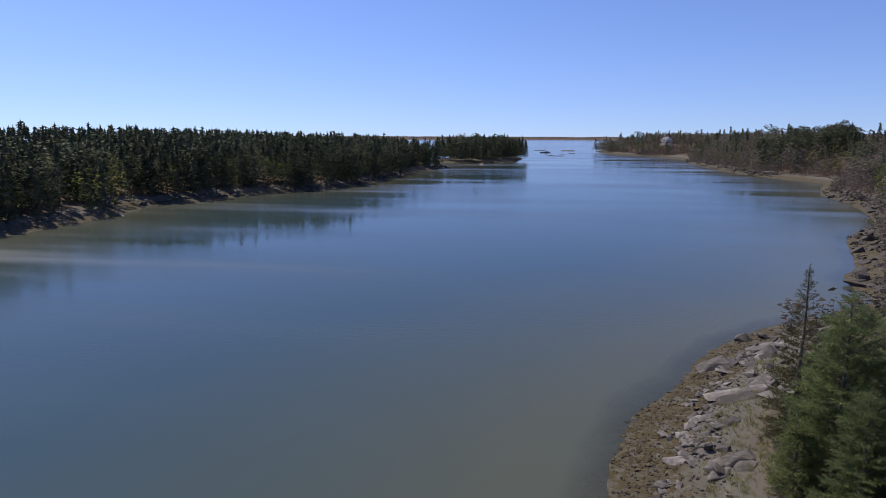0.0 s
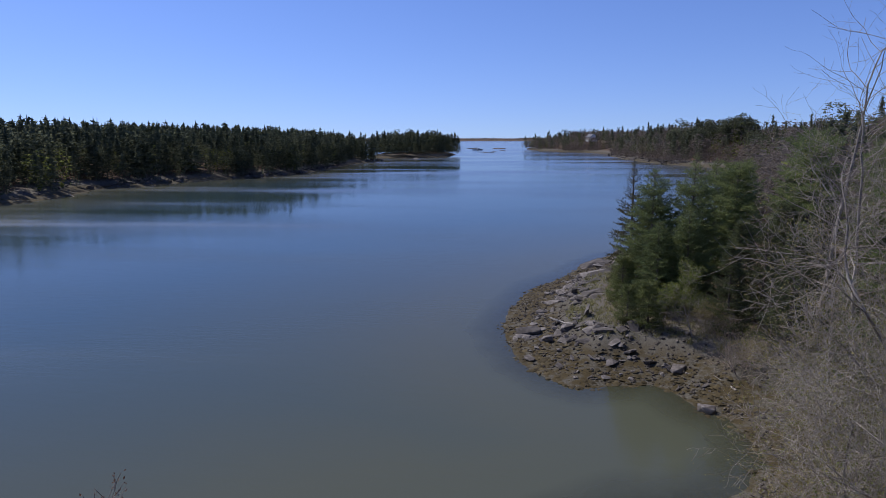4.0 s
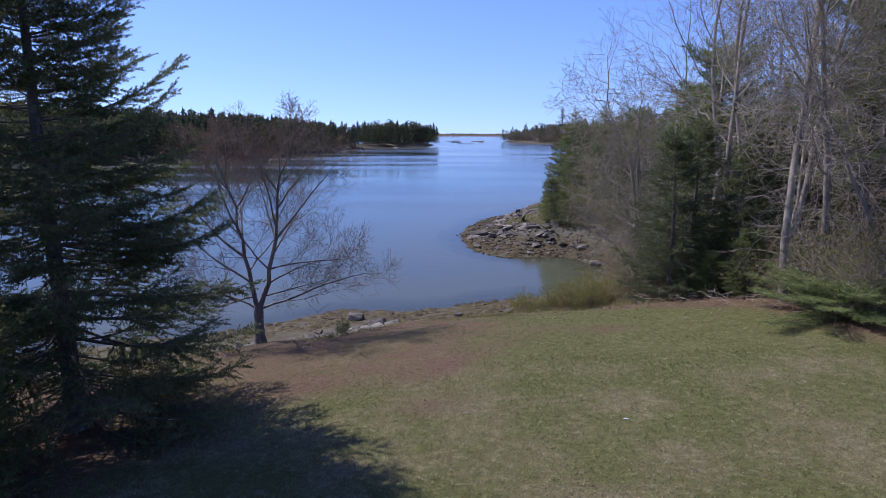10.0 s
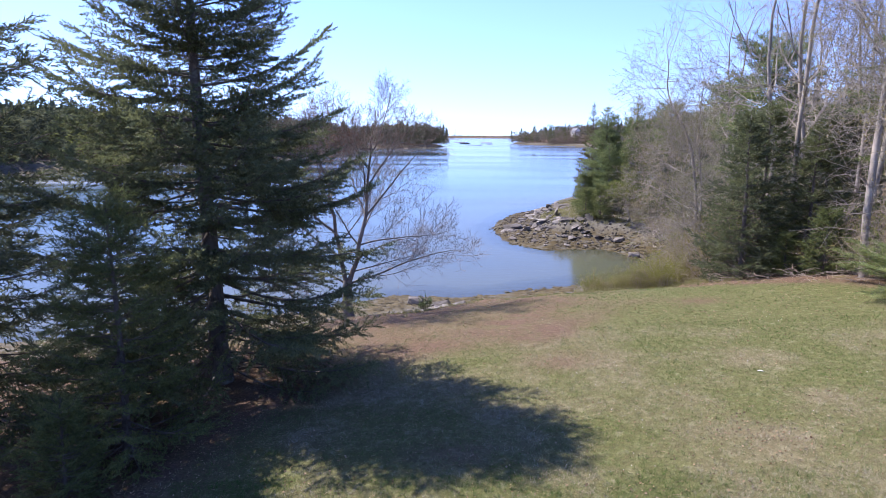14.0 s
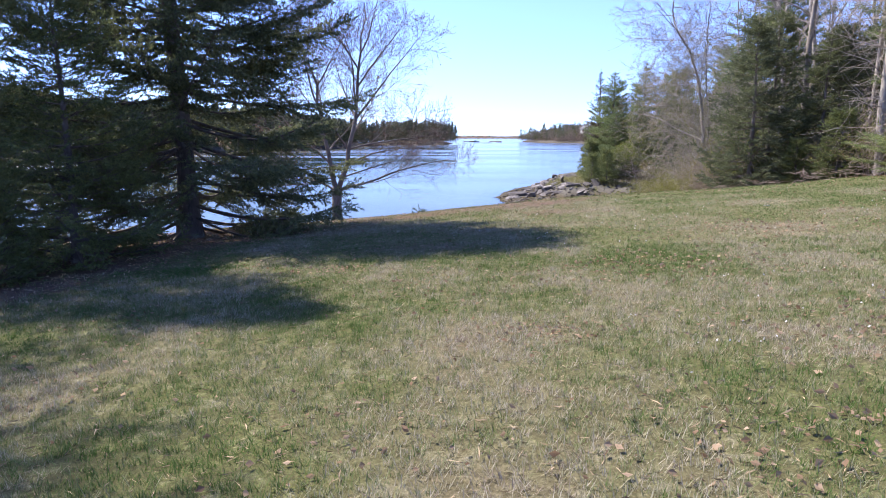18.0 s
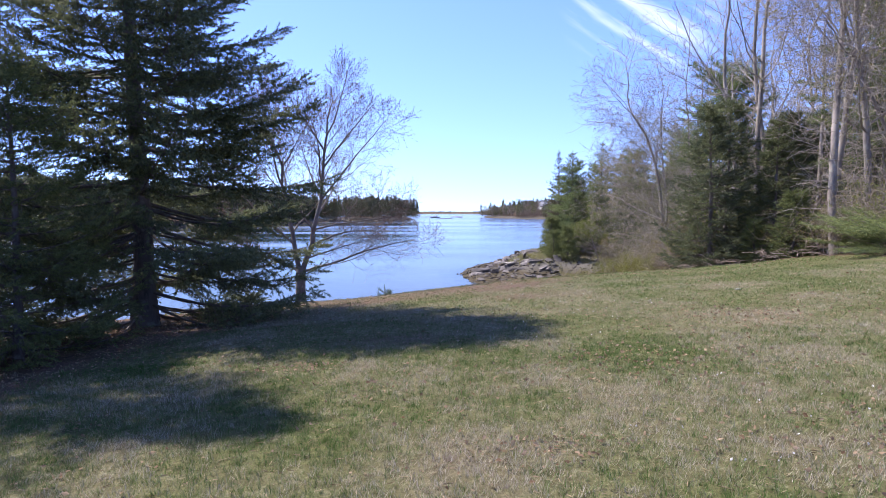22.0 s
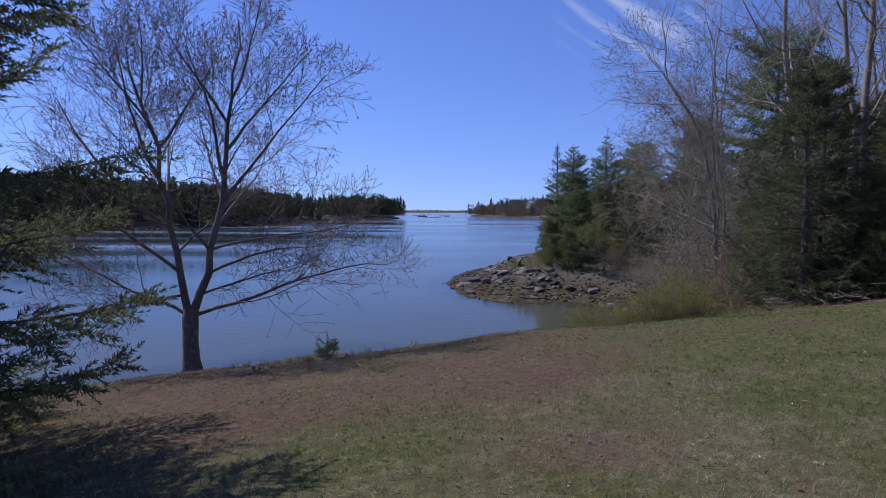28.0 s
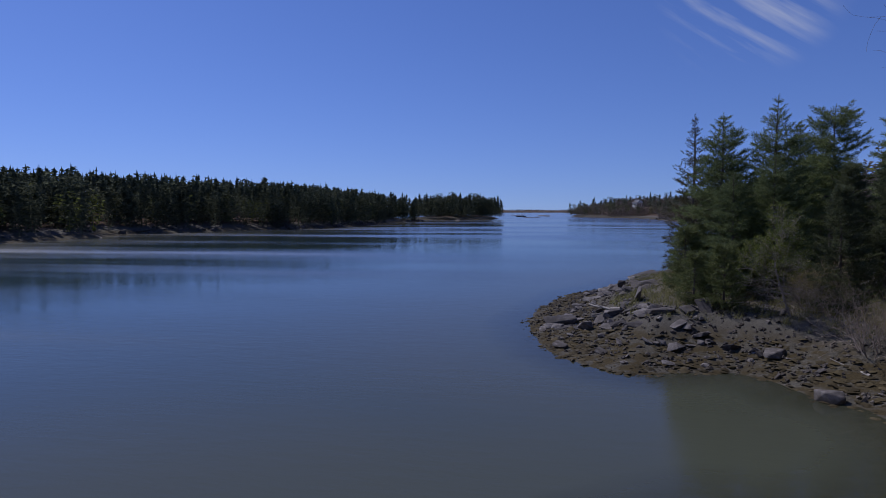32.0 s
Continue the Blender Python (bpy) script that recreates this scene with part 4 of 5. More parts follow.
M_HAZE = leaf_material("opening_leaves", (0.15, 0.125, 0.045), (0.36, 0.32, 0.12), 0.45)
GREY = (
    (11.6, M_HAZE, 2, 0.85, 0.02, (10, 6, 5), 0.6, 0.14, (0.04, 0)), (14.5, M_HAZE, 2, 0.75, 0.05, (9, 5, 3), 0.68, 0.145, (-0.02, 0.02)), (13.5, M_HAZE, 2, 0.8, 0.04, (8, 5, 3), 0.7, 0.13, (0.02, -0.02)),
    (15.0, M_HAZE, 2, 0.75, 0.06, (8, 5, 3), 0.66, 0.15, (-0.04, -0.02)), (10.5, M_YOUNG, 1, 0.9, 0.02, (8, 5, 3), 0.62, 0.095, (0.05, 0.04)), (8.0, M_YOUNG, 2, 0.9, 0.02, (8, 5, 3), 0.55, 0.075, (-0.10, -0.04)))
grey = [bare_tree(31 + i, hh, M_BARK_G, lf, 0.055, nl, sp, upw, kids, 4, tp, rr, lean) for i, (hh, lf, nl, sp, upw, kids, tp, rr, lean) in enumerate(GREY)]
inner = [bare_tree(51 + i, hh, M_BARK_G, None, 0.055, nl, sp, upw, kids, 3, tp, rr, lean) for i, (hh, lf, nl, sp, upw, kids, tp, rr, lean) in enumerate(GREY)]
rng = np.random.default_rng(61)
spots = [(0, 9.5, 40.6, 0, 0.86), (4, 10.3, 42.6, 140, 0.85), (5, 10.6, 46.0, 60, 1.0), (5, 12.0, 48.5, 160, 1.0), (4, 13.4, 51.5, 20, 0.9), (5, 9.0, 39.2, 250, 0.85), (1, 12.0, 31.2, 40, 1.0), (2, 13.4, 34.0, 90, 1.0), (3, 12.0, 36.4, 200, 0.9), (1, 15.5, 30.0, 300, 1.0), (3, 13.4, 40.0, 70, 0.95), (0, 14.5, 27.6, 250, 1.0)]
while len(spots) < 56:
    x, y = rng.uniform(8.5, 34), rng.uniform(24, 70)
    dd = float(signed_distance(MAIN, np.array([x]), np.array([y]))[0])
    if dd < 5 or x < np.interp(y, [20, 26, 31, 34, 40, 60, 70], [15.5, 14.5, 13, 10.5, 9.8, 15, 16]) or any(math.hypot(x - q[1], y - q[2]) < 1.25 for q in spots):
        continue
    spots.append((int(rng.integers(0, 6)), x, y, rng.random() * 360, 0.8 + 0.35 * rng.random()))
for k, x, y, turn, size in spots:
    front = x < np.interp(y, [20, 26, 31, 34, 40, 60, 70], [18, 16.5, 15, 13.5, 13, 17, 18])
    tree("bare_tree", (grey if front else inner)[k], at(x, y, turn, size), "bare grey-barked tree with first small leaves in the wood", "tree", "bare trees of the wood")


def shrub(seed, height, stems, bark, leaf=None, leaf_size=0.05, leaves=2, levels=3, spread=0.6, kids=(6, 5, 4)):
    rng = np.random.default_rng(seed)
    thick, thin, tips = Soup(), Soup(), []
    for _ in range(stems):
        a, r = rng.random() * 6.28, rng.random() * 0.35
        grow(rng, (thick, thin), tips, np.array([r * math.cos(a), r * math.sin(a), -0.1]), np.array([0.55 * math.cos(a), 0.55 * math.sin(a), 1.0]), height * (0.45 + 0.3 * rng.random()), 0.013 * height ** 0.5, 1, levels, spread, 0.02, kids, 0.16, 0.0045)
    out = [thick.mesh("stem", bark, True), thin.mesh("branching", bark, True)]
    if leaf:
        p = np.array([t[0] for t in tips for _ in range(leaves)])
        p = p + rng.normal(size=p.shape) * leaf_size * 1.2
        d = rng.normal(size=p.shape) + np.array([0, 0, 0.6])
        v, f = scatter(*leaf_template(), p, frames(d, rng), leaf_size * (0.6 + 0.8 * rng.random(len(p))))
        out.append(mesh_np("leafage", v, f, leaf))
    return out


SN = ("stem", "branching", "leafage")
bush = [shrub(80 + i, 1.5, 7, M_TWIG, M_BUSH, 0.05, 6, 3, 0.7, (6, 5, 4)) for i in range(2)]
brush = [shrub(90 + i, 2.8, 7, M_TWIG, (None, M_HAZE, M_YOUNG)[i], 0.055, 4, 3, 0.8, (5, 5, 4)) for i in range(3)]
bloom = shrub(97, 1.9, 6, M_BARK_G, M_BLOSSOM, 0.05, 3, 3, 0.6, (6, 4, 4))
for i in range(34):
    t = rng.random()
    x, y = 3.6 + 5.4 * t + rng.normal() * 0.3, 36.0 + 2.6 * t + rng.normal() * 1.1
    tree("bush", bush[i % 2], at(x, y, rng.random() * 360, 0.5 + 0.55 * rng.random()), "low yellow-green leafing bush on the bank", "bush", "bushes on the bank", SN)
for i in range(110):
    y = rng.uniform(27, 58)
    x = np.interp(y, [24, 28, 31, 34, 36, 40, 48, 54, 60], [15, 13.5, 12.3, 10.2, 8.4, 8.6, 10.8, 15.5, 16.5]) + abs(rng.normal()) * 2.2
    if 32.5 < y < 37.5 and 8.3 < x < 12.5 and i % 4:
        continue
    tree("brush", brush[i % 3], at(x, y, rng.random() * 360, 0.6 + 0.6 * rng.random()), "tangled bare brush at the wood's edge", "shrub", "brush along the wood", SN if i % 3 else SN[:2])
for i in range(16):
    x, y = rng.uniform(13.5, 19), rng.uniform(62, 76)
    tree("brush", brush[i % 3], at(x, y, rng.random() * 360, 0.6 + 0.5 * rng.random()), "bare brush under the pines on the point", "shrub", "brush on the point", SN if i % 3 else SN[:2])
for x, y, sz in ((8.6, 44.5, 1.0), (9.4, 46.0, 0.9), (7.6, 42.3, 0.8), (17.5, 72.0, 1.1)):
    tree("blossom_shrub", bloom, at(x, y, x * 50, sz), "shrub with small white blossom above the beach", "shrub", "blossoming shrubs", SN)
for i in range(14):
    x, y = rng.uniform(8.6, 12.5), rng.uniform(37, 50)
    tree("brush", brush[1 + i % 2], at(x + 0.1 * (y - 37), y, rng.random() * 360, 1.1 + 0.5 * rng.random()), "tall leafing brush above the beach", "shrub", "brush along the wood", SN)
birch = bare_tree(41, 5.2, M_BARK_G, M_YOUNG, 0.07, 4, 0.7, 0.05, (6, 5, 4), 4, 0.5, 0.06, (-0.35, 0))
tree("birch_tree", birch, at(12.9, 69.6), "small leaning birch with yellow-green young leaves", "birch tree")


# ---- far woods ----
def clump_template(rng, clumps, shape, size, spire=0.0):
    """A crown of many small three-sided clumps round a stem; shape gives the radius at each height."""
    v, f = [], []
    for _ in range(clumps):
        zc = rng.random() ** 0.8
        r = shape(zc) * (0.35 + 0.7 * rng.random() ** 0.6)
        a = rng.random() * 6.28
        c = np.array([r * math.cos(a), r * math.sin(a), 0.05 + 0.93 * zc])
        n0 = len(v)
        q = rng.normal(size=(4, 3)) * size * np.array([1, 1, 0.6])
        v += list(c + q)
        f += [(n0, n0 + 1, n0 + 2), (n0, n0 + 2, n0 + 3), (n0, n0 + 3, n0 + 1)]
    for k in range(5 if spire else 0):
        # narrow top
        n0, z0 = len(v), 0.70 + 0.06 * k
        w = spire * (1.05 - 0.18 * k) * (0.7 + 0.6 * rng.random())
        a0 = rng.random() * 6.28
        v += [(w * math.cos(a0 + i * 2.1), w * math.sin(a0 + i * 2.1), z0) for i in range(3)] + [(0, 0, min(1.06, z0 + 0.13))]
        f += [(n0, n0 + 1, n0 + 3), (n0 + 1, n0 + 2, n0 + 3), (n0 + 2, n0, n0 + 3)]
    n0 = len(v)
    v += [(-0.01, 0, 0), (0.01, 0, 0), (0, 0.01, 0.8)]
    f.append((n0, n0 + 1, n0 + 2))
    return np.array(v), np.array(f)


def far_wood(name, label, spots, heights, templates, material, seed):
    rng = np.random.default_rng(seed)
    soup = Soup()
    pick = rng.integers(0, len(templates), len(spots))
    for i, (tv, tf) in enumerate(templates):
        sel = pick == i
        if not sel.any():
            continue
        p = spots[sel]
        z = land_height(p[:, 0], p[:, 1]) - 0.3
        ang = rng.random(len(p)) * 6.28
        bas = np.zeros((len(p), 3, 3))
        wide = 0.8 + 0.6 * rng.random(len(p))
        bas[:, 0, 0], bas[:, 0, 1], bas[:, 1, 0], bas[:, 1, 1], bas[:, 2, 2] = np.cos(ang) * wide, -np.sin(ang) * wide, np.sin(ang) * wide, np.cos(ang) * wide, 1
        v, f = scatter(tv, tf, np.column_stack([p, z]), bas, heights[sel])
        soup.add(v, f)
    return tagged(new(name, soup.mesh(name, material)), label, "woods", kind="stuff")


rng = np.random.default_rng(77)
CON = [clump_template(rng, 50, lambda z: 0.16 * (1 - z) ** 0.75, 0.036, 0.06) for _ in range(12)]
CON_NEAR = [clump_template(rng, 150, lambda z: 0.17 * (1 - z) ** 0.75, 0.024, 0.05) for _ in range(8)] + [clump_template(rng, 150, lambda z: 0.2 * math.sqrt(max(0.01, 1 - ((z - 0.62) / 0.42) ** 2)) if z > 0.25 else 0.12, 0.025) for _ in range(3)]
ROUND_FAR = [clump_template(rng, 30, lambda z: 0.26 * math.sqrt(max(0.02, 1 - ((z - 0.6) / 0.42) ** 2)), 0.05) for _ in range(8)]
ROUND = [clump_template(rng, 100, lambda z: 0.26 * math.sqrt(max(0.02, 1 - ((z - 0.6) / 0.42) ** 2)), 0.03) for _ in range(8)]


ROUND_FINE = [clump_template(rng, 300, lambda z: 0.27 * math.sqrt(max(0.02, 1 - ((z - 0.6) / 0.42) ** 2)), 0.016) for _ in range(6)]
PINE_FAR = [clump_template(rng, 420, lambda z: 0.24 * math.sqrt(max(0.01, 1 - ((z - 0.62) / 0.42) ** 2)) if z > 0.25 else 0.12, 0.026) for _ in range(5)]


def sow(poly, box, n, lo, hi, rng, keep=None):
    """Spots on land from lo to hi metres inside a shore line."""
    x = rng.uniform(box[0], box[1], n)
    y = rng.uniform(box[2], box[3], n)
    d = signed_distance(poly, x, y)
    ok = (d > lo) & (d < hi)
    if keep is not None:
        ok &= keep(x, y)
    return np.stack([x[ok], y[ok]], -1)


def tall(rng, n, lo, hi):
    return lo + (hi - lo) * np.clip(rng.normal(0.5, 0.24, n), 0, 1.15)


s = sow(LEFT, (-260, -70, 20, 480), 9000, 2.5, 18, rng)
far_wood("far_conifer_wood", "dense dark spruce wood along the far shore", s, tall(rng, len(s), 8, 15.5), CON_NEAR, M_FARCON, 1)
s = np.concatenate([sow(LEFT, (-260, -70, 20, 480), 5200, 18, 45, rng), sow(LEFT, (-400, -90, 20, 470), 3000, 45, 160, rng)])
far_wood("far_conifer_wood", "dark spruce wood behind the far shore", s, tall(rng, len(s), 12, 17), CON, M_FARCON, 9)
s = sow(ISLAND, (-125, -25, 505, 655), 1100, 5, 60, rng)
far_wood("far_conifer_wood", "dark spruces on a small island", s, tall(rng, len(s), 9, 18), CON_NEAR, M_FARCON, 2)
s = sow(LEFT, (-260, -70, 20, 480), 700, 2, 30, rng)
far_wood("far_broadleaf_wood", "scattered leafing broadleaf trees among far spruces", s, tall(rng, len(s), 6, 13), ROUND, M_FARGREEN, 3)
right_keep = lambda x, y: (y > 125) | (x > 34)
s = sow(MAIN, (108, 150, 412, 455), 70, 9, 60, rng)
far_wood("far_conifer_wood", "tall pines behind the landing stage", s, tall(rng, len(s), 9, 16), PINE_FAR, M_FARCON, 12)
s = sow(MAIN, (10, 110, 40, 250), 1500, 6, 60, rng, right_keep)
far_wood("far_broadleaf_wood", "bare brown broadleaf wood above the near cove", s, tall(rng, len(s), 4, 12), ROUND_FINE, M_FARDEC, 24)
s = sow(MAIN, (10, 260, 40, 1050), 7000, 6, 60, rng, lambda x, y: right_keep(x, y) & ((y > 250) | (x > 110)))
far_wood("far_broadleaf_wood", "bare brown broadleaf wood along the shore", s, tall(rng, len(s), 4, 13), ROUND, M_FARDEC, 4)
s = sow(MAIN, (15, 140, 108, 760), 17000, 3, 26, rng)
far_wood("far_scrub", "low scrub and small trees above the shore", s, tall(rng, len(s), 2, 5.5), ROUND_FAR, M_FARDEC, 14)
s = sow(MAIN, (10, 420, 0, 1050), 7000, 60, 220, rng, right_keep)
far_wood("far_broadleaf_wood", "bare brown wood on a low hill", s, tall(rng, len(s), 8, 13), ROUND_FAR, M_FARDEC, 5)
s = sow(MAIN, (10, 260, 40, 1050), 1900, 6, 60, rng, right_keep)
far_wood("far_conifer_wood", "conifers among the bare trees along the shore", s, tall(rng, len(s), 8, 17), CON_NEAR, M_FARCON, 6)
s = sow(MAIN, (10, 260, 40, 1050), 1700, 7, 50, rng, right_keep)
far_wood("far_broadleaf_wood", "leafing trees along the shore", s, tall(rng, len(s), 5, 11), ROUND, M_FARGREEN, 7)
s = sow(FAR, (-1300, 700, 2690, 3100), 5500, 5, 130, rng)
far_wood("far_conifer_wood", "low wooded shore on the horizon", s, tall(rng, len(s), 5, 10), CON, M_FARCON, 8)


# ---- rocks ----
def rock_mesh(seed, flat, stretch):
    """An angular block: a convex hull of a few corners, with worn edges."""
    rng = np.random.default_rng(seed)
    bm = bmesh.new()
    for _ in range(11):
        c = rng.normal(size=3)
        c /= np.linalg.norm(c)
        c = np.sign(c) * np.abs(c) ** 0.6
        bm.verts.new((c[0] * stretch, c[1] * 0.75, c[2] * flat))
    res = bmesh.ops.convex_hull(bm, input=bm.verts)
    bmesh.ops.delete(bm, geom=[g for g in res["geom_interior"] if isinstance(g, bmesh.types.BMVert)], context="VERTS")
    bmesh.ops.bevel(bm, geom=list(bm.edges), offset=0.05, segments=1, affect="EDGES")
    bmesh.ops.triangulate(bm, faces=bm.faces)
    me = bpy.data.meshes.new("rock")
    bm.to_mesh(me)
    bm.free()
    me.materials.append(M_ROCK)
    return me


ROCKS = [rock_mesh(100 + i, (0.26, 0.4, 0.52, 0.32)[i % 4], (1.0, 1.25, 0.9)[i % 3]) for i in range(14)]


def rock(x, y, size, seed, label, group, tilt=14, lift=0.1):
    rng = np.random.default_rng(seed)
    ob = new("rock", ROCKS[seed % len(ROCKS)])
    ob.matrix_world = Matrix.Translation((x, y, h(x, y) + size * lift)) @ Euler((radians(rng.normal() * tilt), radians(rng.normal() * tilt), rng.random() * 6.28)).to_matrix().to_4x4() @ Matrix.Scale(size, 4)
    return tagged(ob, label, "rock", group)


rng = np.random.default_rng(5)
cand = np.stack([rng.uniform(-1, 22, 6000), rng.uniform(63.5, 112, 6000)], -1)
dd = signed_distance(MAIN, cand[:, 0], cand[:, 1])
ledge = cand[(dd > 2.4) & (dd < 6.3) & (cand[:, 0] < 0.55 * (cand[:, 1] - 64) + 11) & (wobble(cand[:, 0], cand[:, 1], 1.9, 8) + 0.25 * rng.normal(size=len(cand)) > 0.02)]
for i, (x, y) in enumerate(ledge[:150]):
    rock(x, y, 0.20 + 0.50 * rng.random() ** 2, i, "angular grey ledge rock on the point", "ledge rocks on the point", 22, 0.18)
# broad slabs of bedrock in low outcrops
def slab(x, y, size, turn, k, tall=0.5):
    ob = new("flat_rock", ROCKS[k % len(ROCKS)])
    ob.matrix_world = Matrix.Translation((x, y, h(x, y) + 0.06 * size)) @ Euler((radians(4 * math.sin(k)), radians(-7 + 3 * math.cos(k)), radians(turn))).to_matrix().to_4x4() @ Matrix.Diagonal((size * 1.25, size * 0.8, size * tall, 1))
    return tagged(ob, "broad cracked slab of grey bedrock above the mud", "rock", "bedrock slabs of the point")


k = 0
for cx, cy, wide, long, n, big in ((13.6, 101.5, 3.2, 3.6, 13, 1.7), (11.8, 92.4, 2.2, 2.0, 9, 1.6), (7.6, 87.0, 1.3, 1.6, 7, 1.0), (5.6, 83.0, 1.4, 1.1, 7, 1.15), (7.2, 80.2, 0.9, 0.7, 4, 1.0), (3.6, 73.2, 1.5, 1.2, 6, 1.05), (5.8, 70.8, 1.2, 0.9, 6, 0.8)):
    for _ in range(n):
        k += 1
        slab(cx + rng.uniform(-1, 1) * wide, cy + rng.uniform(-1, 1) * long, big * (0.45 + 0.55 * rng.random()), 35 + rng.normal() * 18, k, 0.45 + 0.25 * rng.random())
loose = cand[(dd > 0.3) & (dd < 2.6) & (cand[:, 1] < 74)]
for i, (x, y) in enumerate(loose[:32]):
    rock(x, y, 0.14 + 0.25 * rng.random() ** 2, i + 7, "pale loose stone on the mud", "loose stones on the point")
for i in range(84):
    x = rng.uniform(-10.5, 3.6)
    y = np.interp(x, [-10.5, -6, -2, 2], [33.0, 36.6, 38.2, 38.4]) + rng.normal() * 0.8
    rock(x, y, 0.14 + 0.36 * rng.random() ** 2.4, i + 3, "grey boulder in the foot of the bank", "boulders along the bank", 18, 0.15)
for x, y, s, k in ((-4.5, 42.5, 0.6, 2), (-3.3, 40, 0.45, 5), (0.9, 43.3, 0.3, 1), (3.5, 41.4, 0.8, 3), (4.8, 41.8, 1.0, 6), (11.3, 61.4, 0.6, 2), (1.8, 68.8, 0.5, 8), (2.0, 74, 1.1, 0), (4.9, 43.2, 0.5, 9), (-2.0, 38.6, 0.55, 7)):
    rock(x, y, s, k, "large pale boulder on the tidal mud", "boulders on the shore", 8, 0.25)

# cobbles and pebbles
M_COBBLE = rock_material("cobble", (0.045, 0.037, 0.030), (0.095, 0.08, 0.066), (0.20, 0.175, 0.15))
c_v = np.array([(1, 0, 0), (-0.9, 0.1, 0), (0.1, 0.8, 0), (0, -0.75, 0.05), (0.1, 0.05, 0.55), (0, 0, -0.5)])
c_f = np.array([(0, 2, 4), (2, 1, 4), (1, 3, 4), (3, 0, 4), (2, 0, 5), (1, 2, 5), (3, 1, 5), (0, 3, 5)])


def cobbles(name, label, xy, sizes, rng):
    z = land_height(xy[:, 0], xy[:, 1])
    v, f = scatter(c_v, c_f, np.column_stack([xy, z + sizes * 0.15]), frames(np.column_stack([rng.normal(size=(len(xy), 2)), rng.normal(size=len(xy)) * 0.25]), rng), sizes)
    return tagged(new(name, mesh_np(name, v, f, M_COBBLE)), label, "stones", kind="stuff")


xy = np.stack([rng.uniform(-13, 12, 9000), rng.uniform(30, 54, 9000)], -1)
hz = land_height(xy[:, 0], xy[:, 1])
xy = xy[(hz > 1.0 + 0.5 * rng.random(len(hz))) & (hz < 2.4)][:1100]
cobbles("beach_stones", "grey cobbles along the foot of the bank", xy, 0.04 + 0.10 * rng.random(len(xy)) ** 3, rng)
xy = cand[(dd > 0.3) & (dd < 6.5)]
xy = np.concatenate([xy, xy + rng.normal(size=xy.shape) * 0.6])
cobbles("beach_stones", "small stones over the mud of the point", xy, 0.05 + 0.14 * rng.random(len(xy)) ** 2, rng)
xy = np.stack([rng.uniform(8, 15, 1500), rng.uniform(50, 62, 1500)], -1)
d2 = signed_distance(MAIN, xy[:, 0], xy[:, 1])
xy = xy[(d2 > 0.5) & (d2 < 4.5)]
cobbles("beach_stones", "pale stones at the head of the cove", xy, 0.05 + 0.12 * rng.random(len(xy)) ** 2, rng)

# joined smaller ledge pieces and rockweed
def joined_rocks(name, label, xy, sizes, rng):
    soup = Soup()
    for k, me in enumerate(ROCKS):
        sel = np.arange(len(xy)) % len(ROCKS) == k
        p, sz = xy[sel], sizes[sel]
        co = np.array([v.co[:] for v in me.vertices])
        tr = np.array([q.vertices[:] for q in me.polygons])
        a = rng.random(len(p)) * 6.28
        tilt = rng.normal(size=(2, len(p))) * 0.3
        bas = np.array([Euler((tilt[0, i], tilt[1, i], a[i])).to_matrix() for i in range(len(p))])
        v, f = scatter(co, tr, np.column_stack([p, land_height(p[:, 0], p[:, 1]) + 0.12 * sz]), bas, sz)
        soup.add(v, f)
    return tagged(new(name, soup.mesh(name, M_ROCK)), label, "rocks", kind="stuff")


joined_rocks("ledge_rubble", "broken ledge rubble over the point", ledge[150:], 0.10 + 0.40 * rng.random(len(ledge[150:])) ** 2.2, rng)
shore_xy = np.concatenate([sow(MAIN, (15, 125, 110, 640), 26000, 0.2, 6, rng), sow(LEFT, (-130, -75, 100, 460), 9000, 0.2, 4, rng)])
joined_rocks("shore_rubble", "weathered rocks along the far shores", shore_xy, 0.3 + 1.3 * rng.random(len(shore_xy)) ** 3, rng)
bx = rng.uniform(-11, 2.5, 330)
by = np.interp(bx, [-10.5, -6, -2, 2], [33.0, 36.6, 38.2, 38.4]) + rng.normal(size=330) * 0.9
joined_rocks("bank_rubble", "grey rubble in the foot of the bank", np.stack([bx, by], -1), 0.09 + 0.2 * rng.random(330) ** 2, rng)

M_WEED = leaf_material("rockweed", (0.026, 0.021, 0.012), (0.105, 0.082, 0.042), 0.05, 0.7, 0.8, 0.1)
wx = np.stack([rng.uniform(-14, 14, 26000), rng.uniform(40, 100, 26000)], -1)
wh = land_height(wx[:, 0], wx[:, 1])
wx = wx[(wh > -0.25) & (wh < 0.85 + 0.3 * rng.random(len(wh)))]
keep_w = wobble(wx[:, 0], wx[:, 1], 1.2, 6) + 0.3 * rng.normal(size=len(wx)) > -0.05
wx = wx[keep_w]
wv, wf = scatter(np.array([(0, 0, 0.25), (1, 0.2, 0), (0.2, 0.9, 0.02), (-0.8, 0.5, 0), (-0.7, -0.7, 0.03), (0.5, -0.8, 0)]), np.array([(0, 1, 2), (0, 2, 3), (0, 3, 4), (0, 4, 5), (0, 5, 1)]),
                 np.column_stack([wx, land_height(wx[:, 0], wx[:, 1]) + 0.005]), np.array([Euler((rng.normal() * 0.15, rng.normal() * 0.15, rng.random() * 6.28)).to_matrix() for _ in range(len(wx))]), 0.08 + 0.22 * rng.random(len(wx)) ** 2)
tagged(new("rockweed", mesh_np("rockweed", wv, wf, M_WEED)), "brown rockweed lying over the tidal mud", "seaweed", kind="stuff")

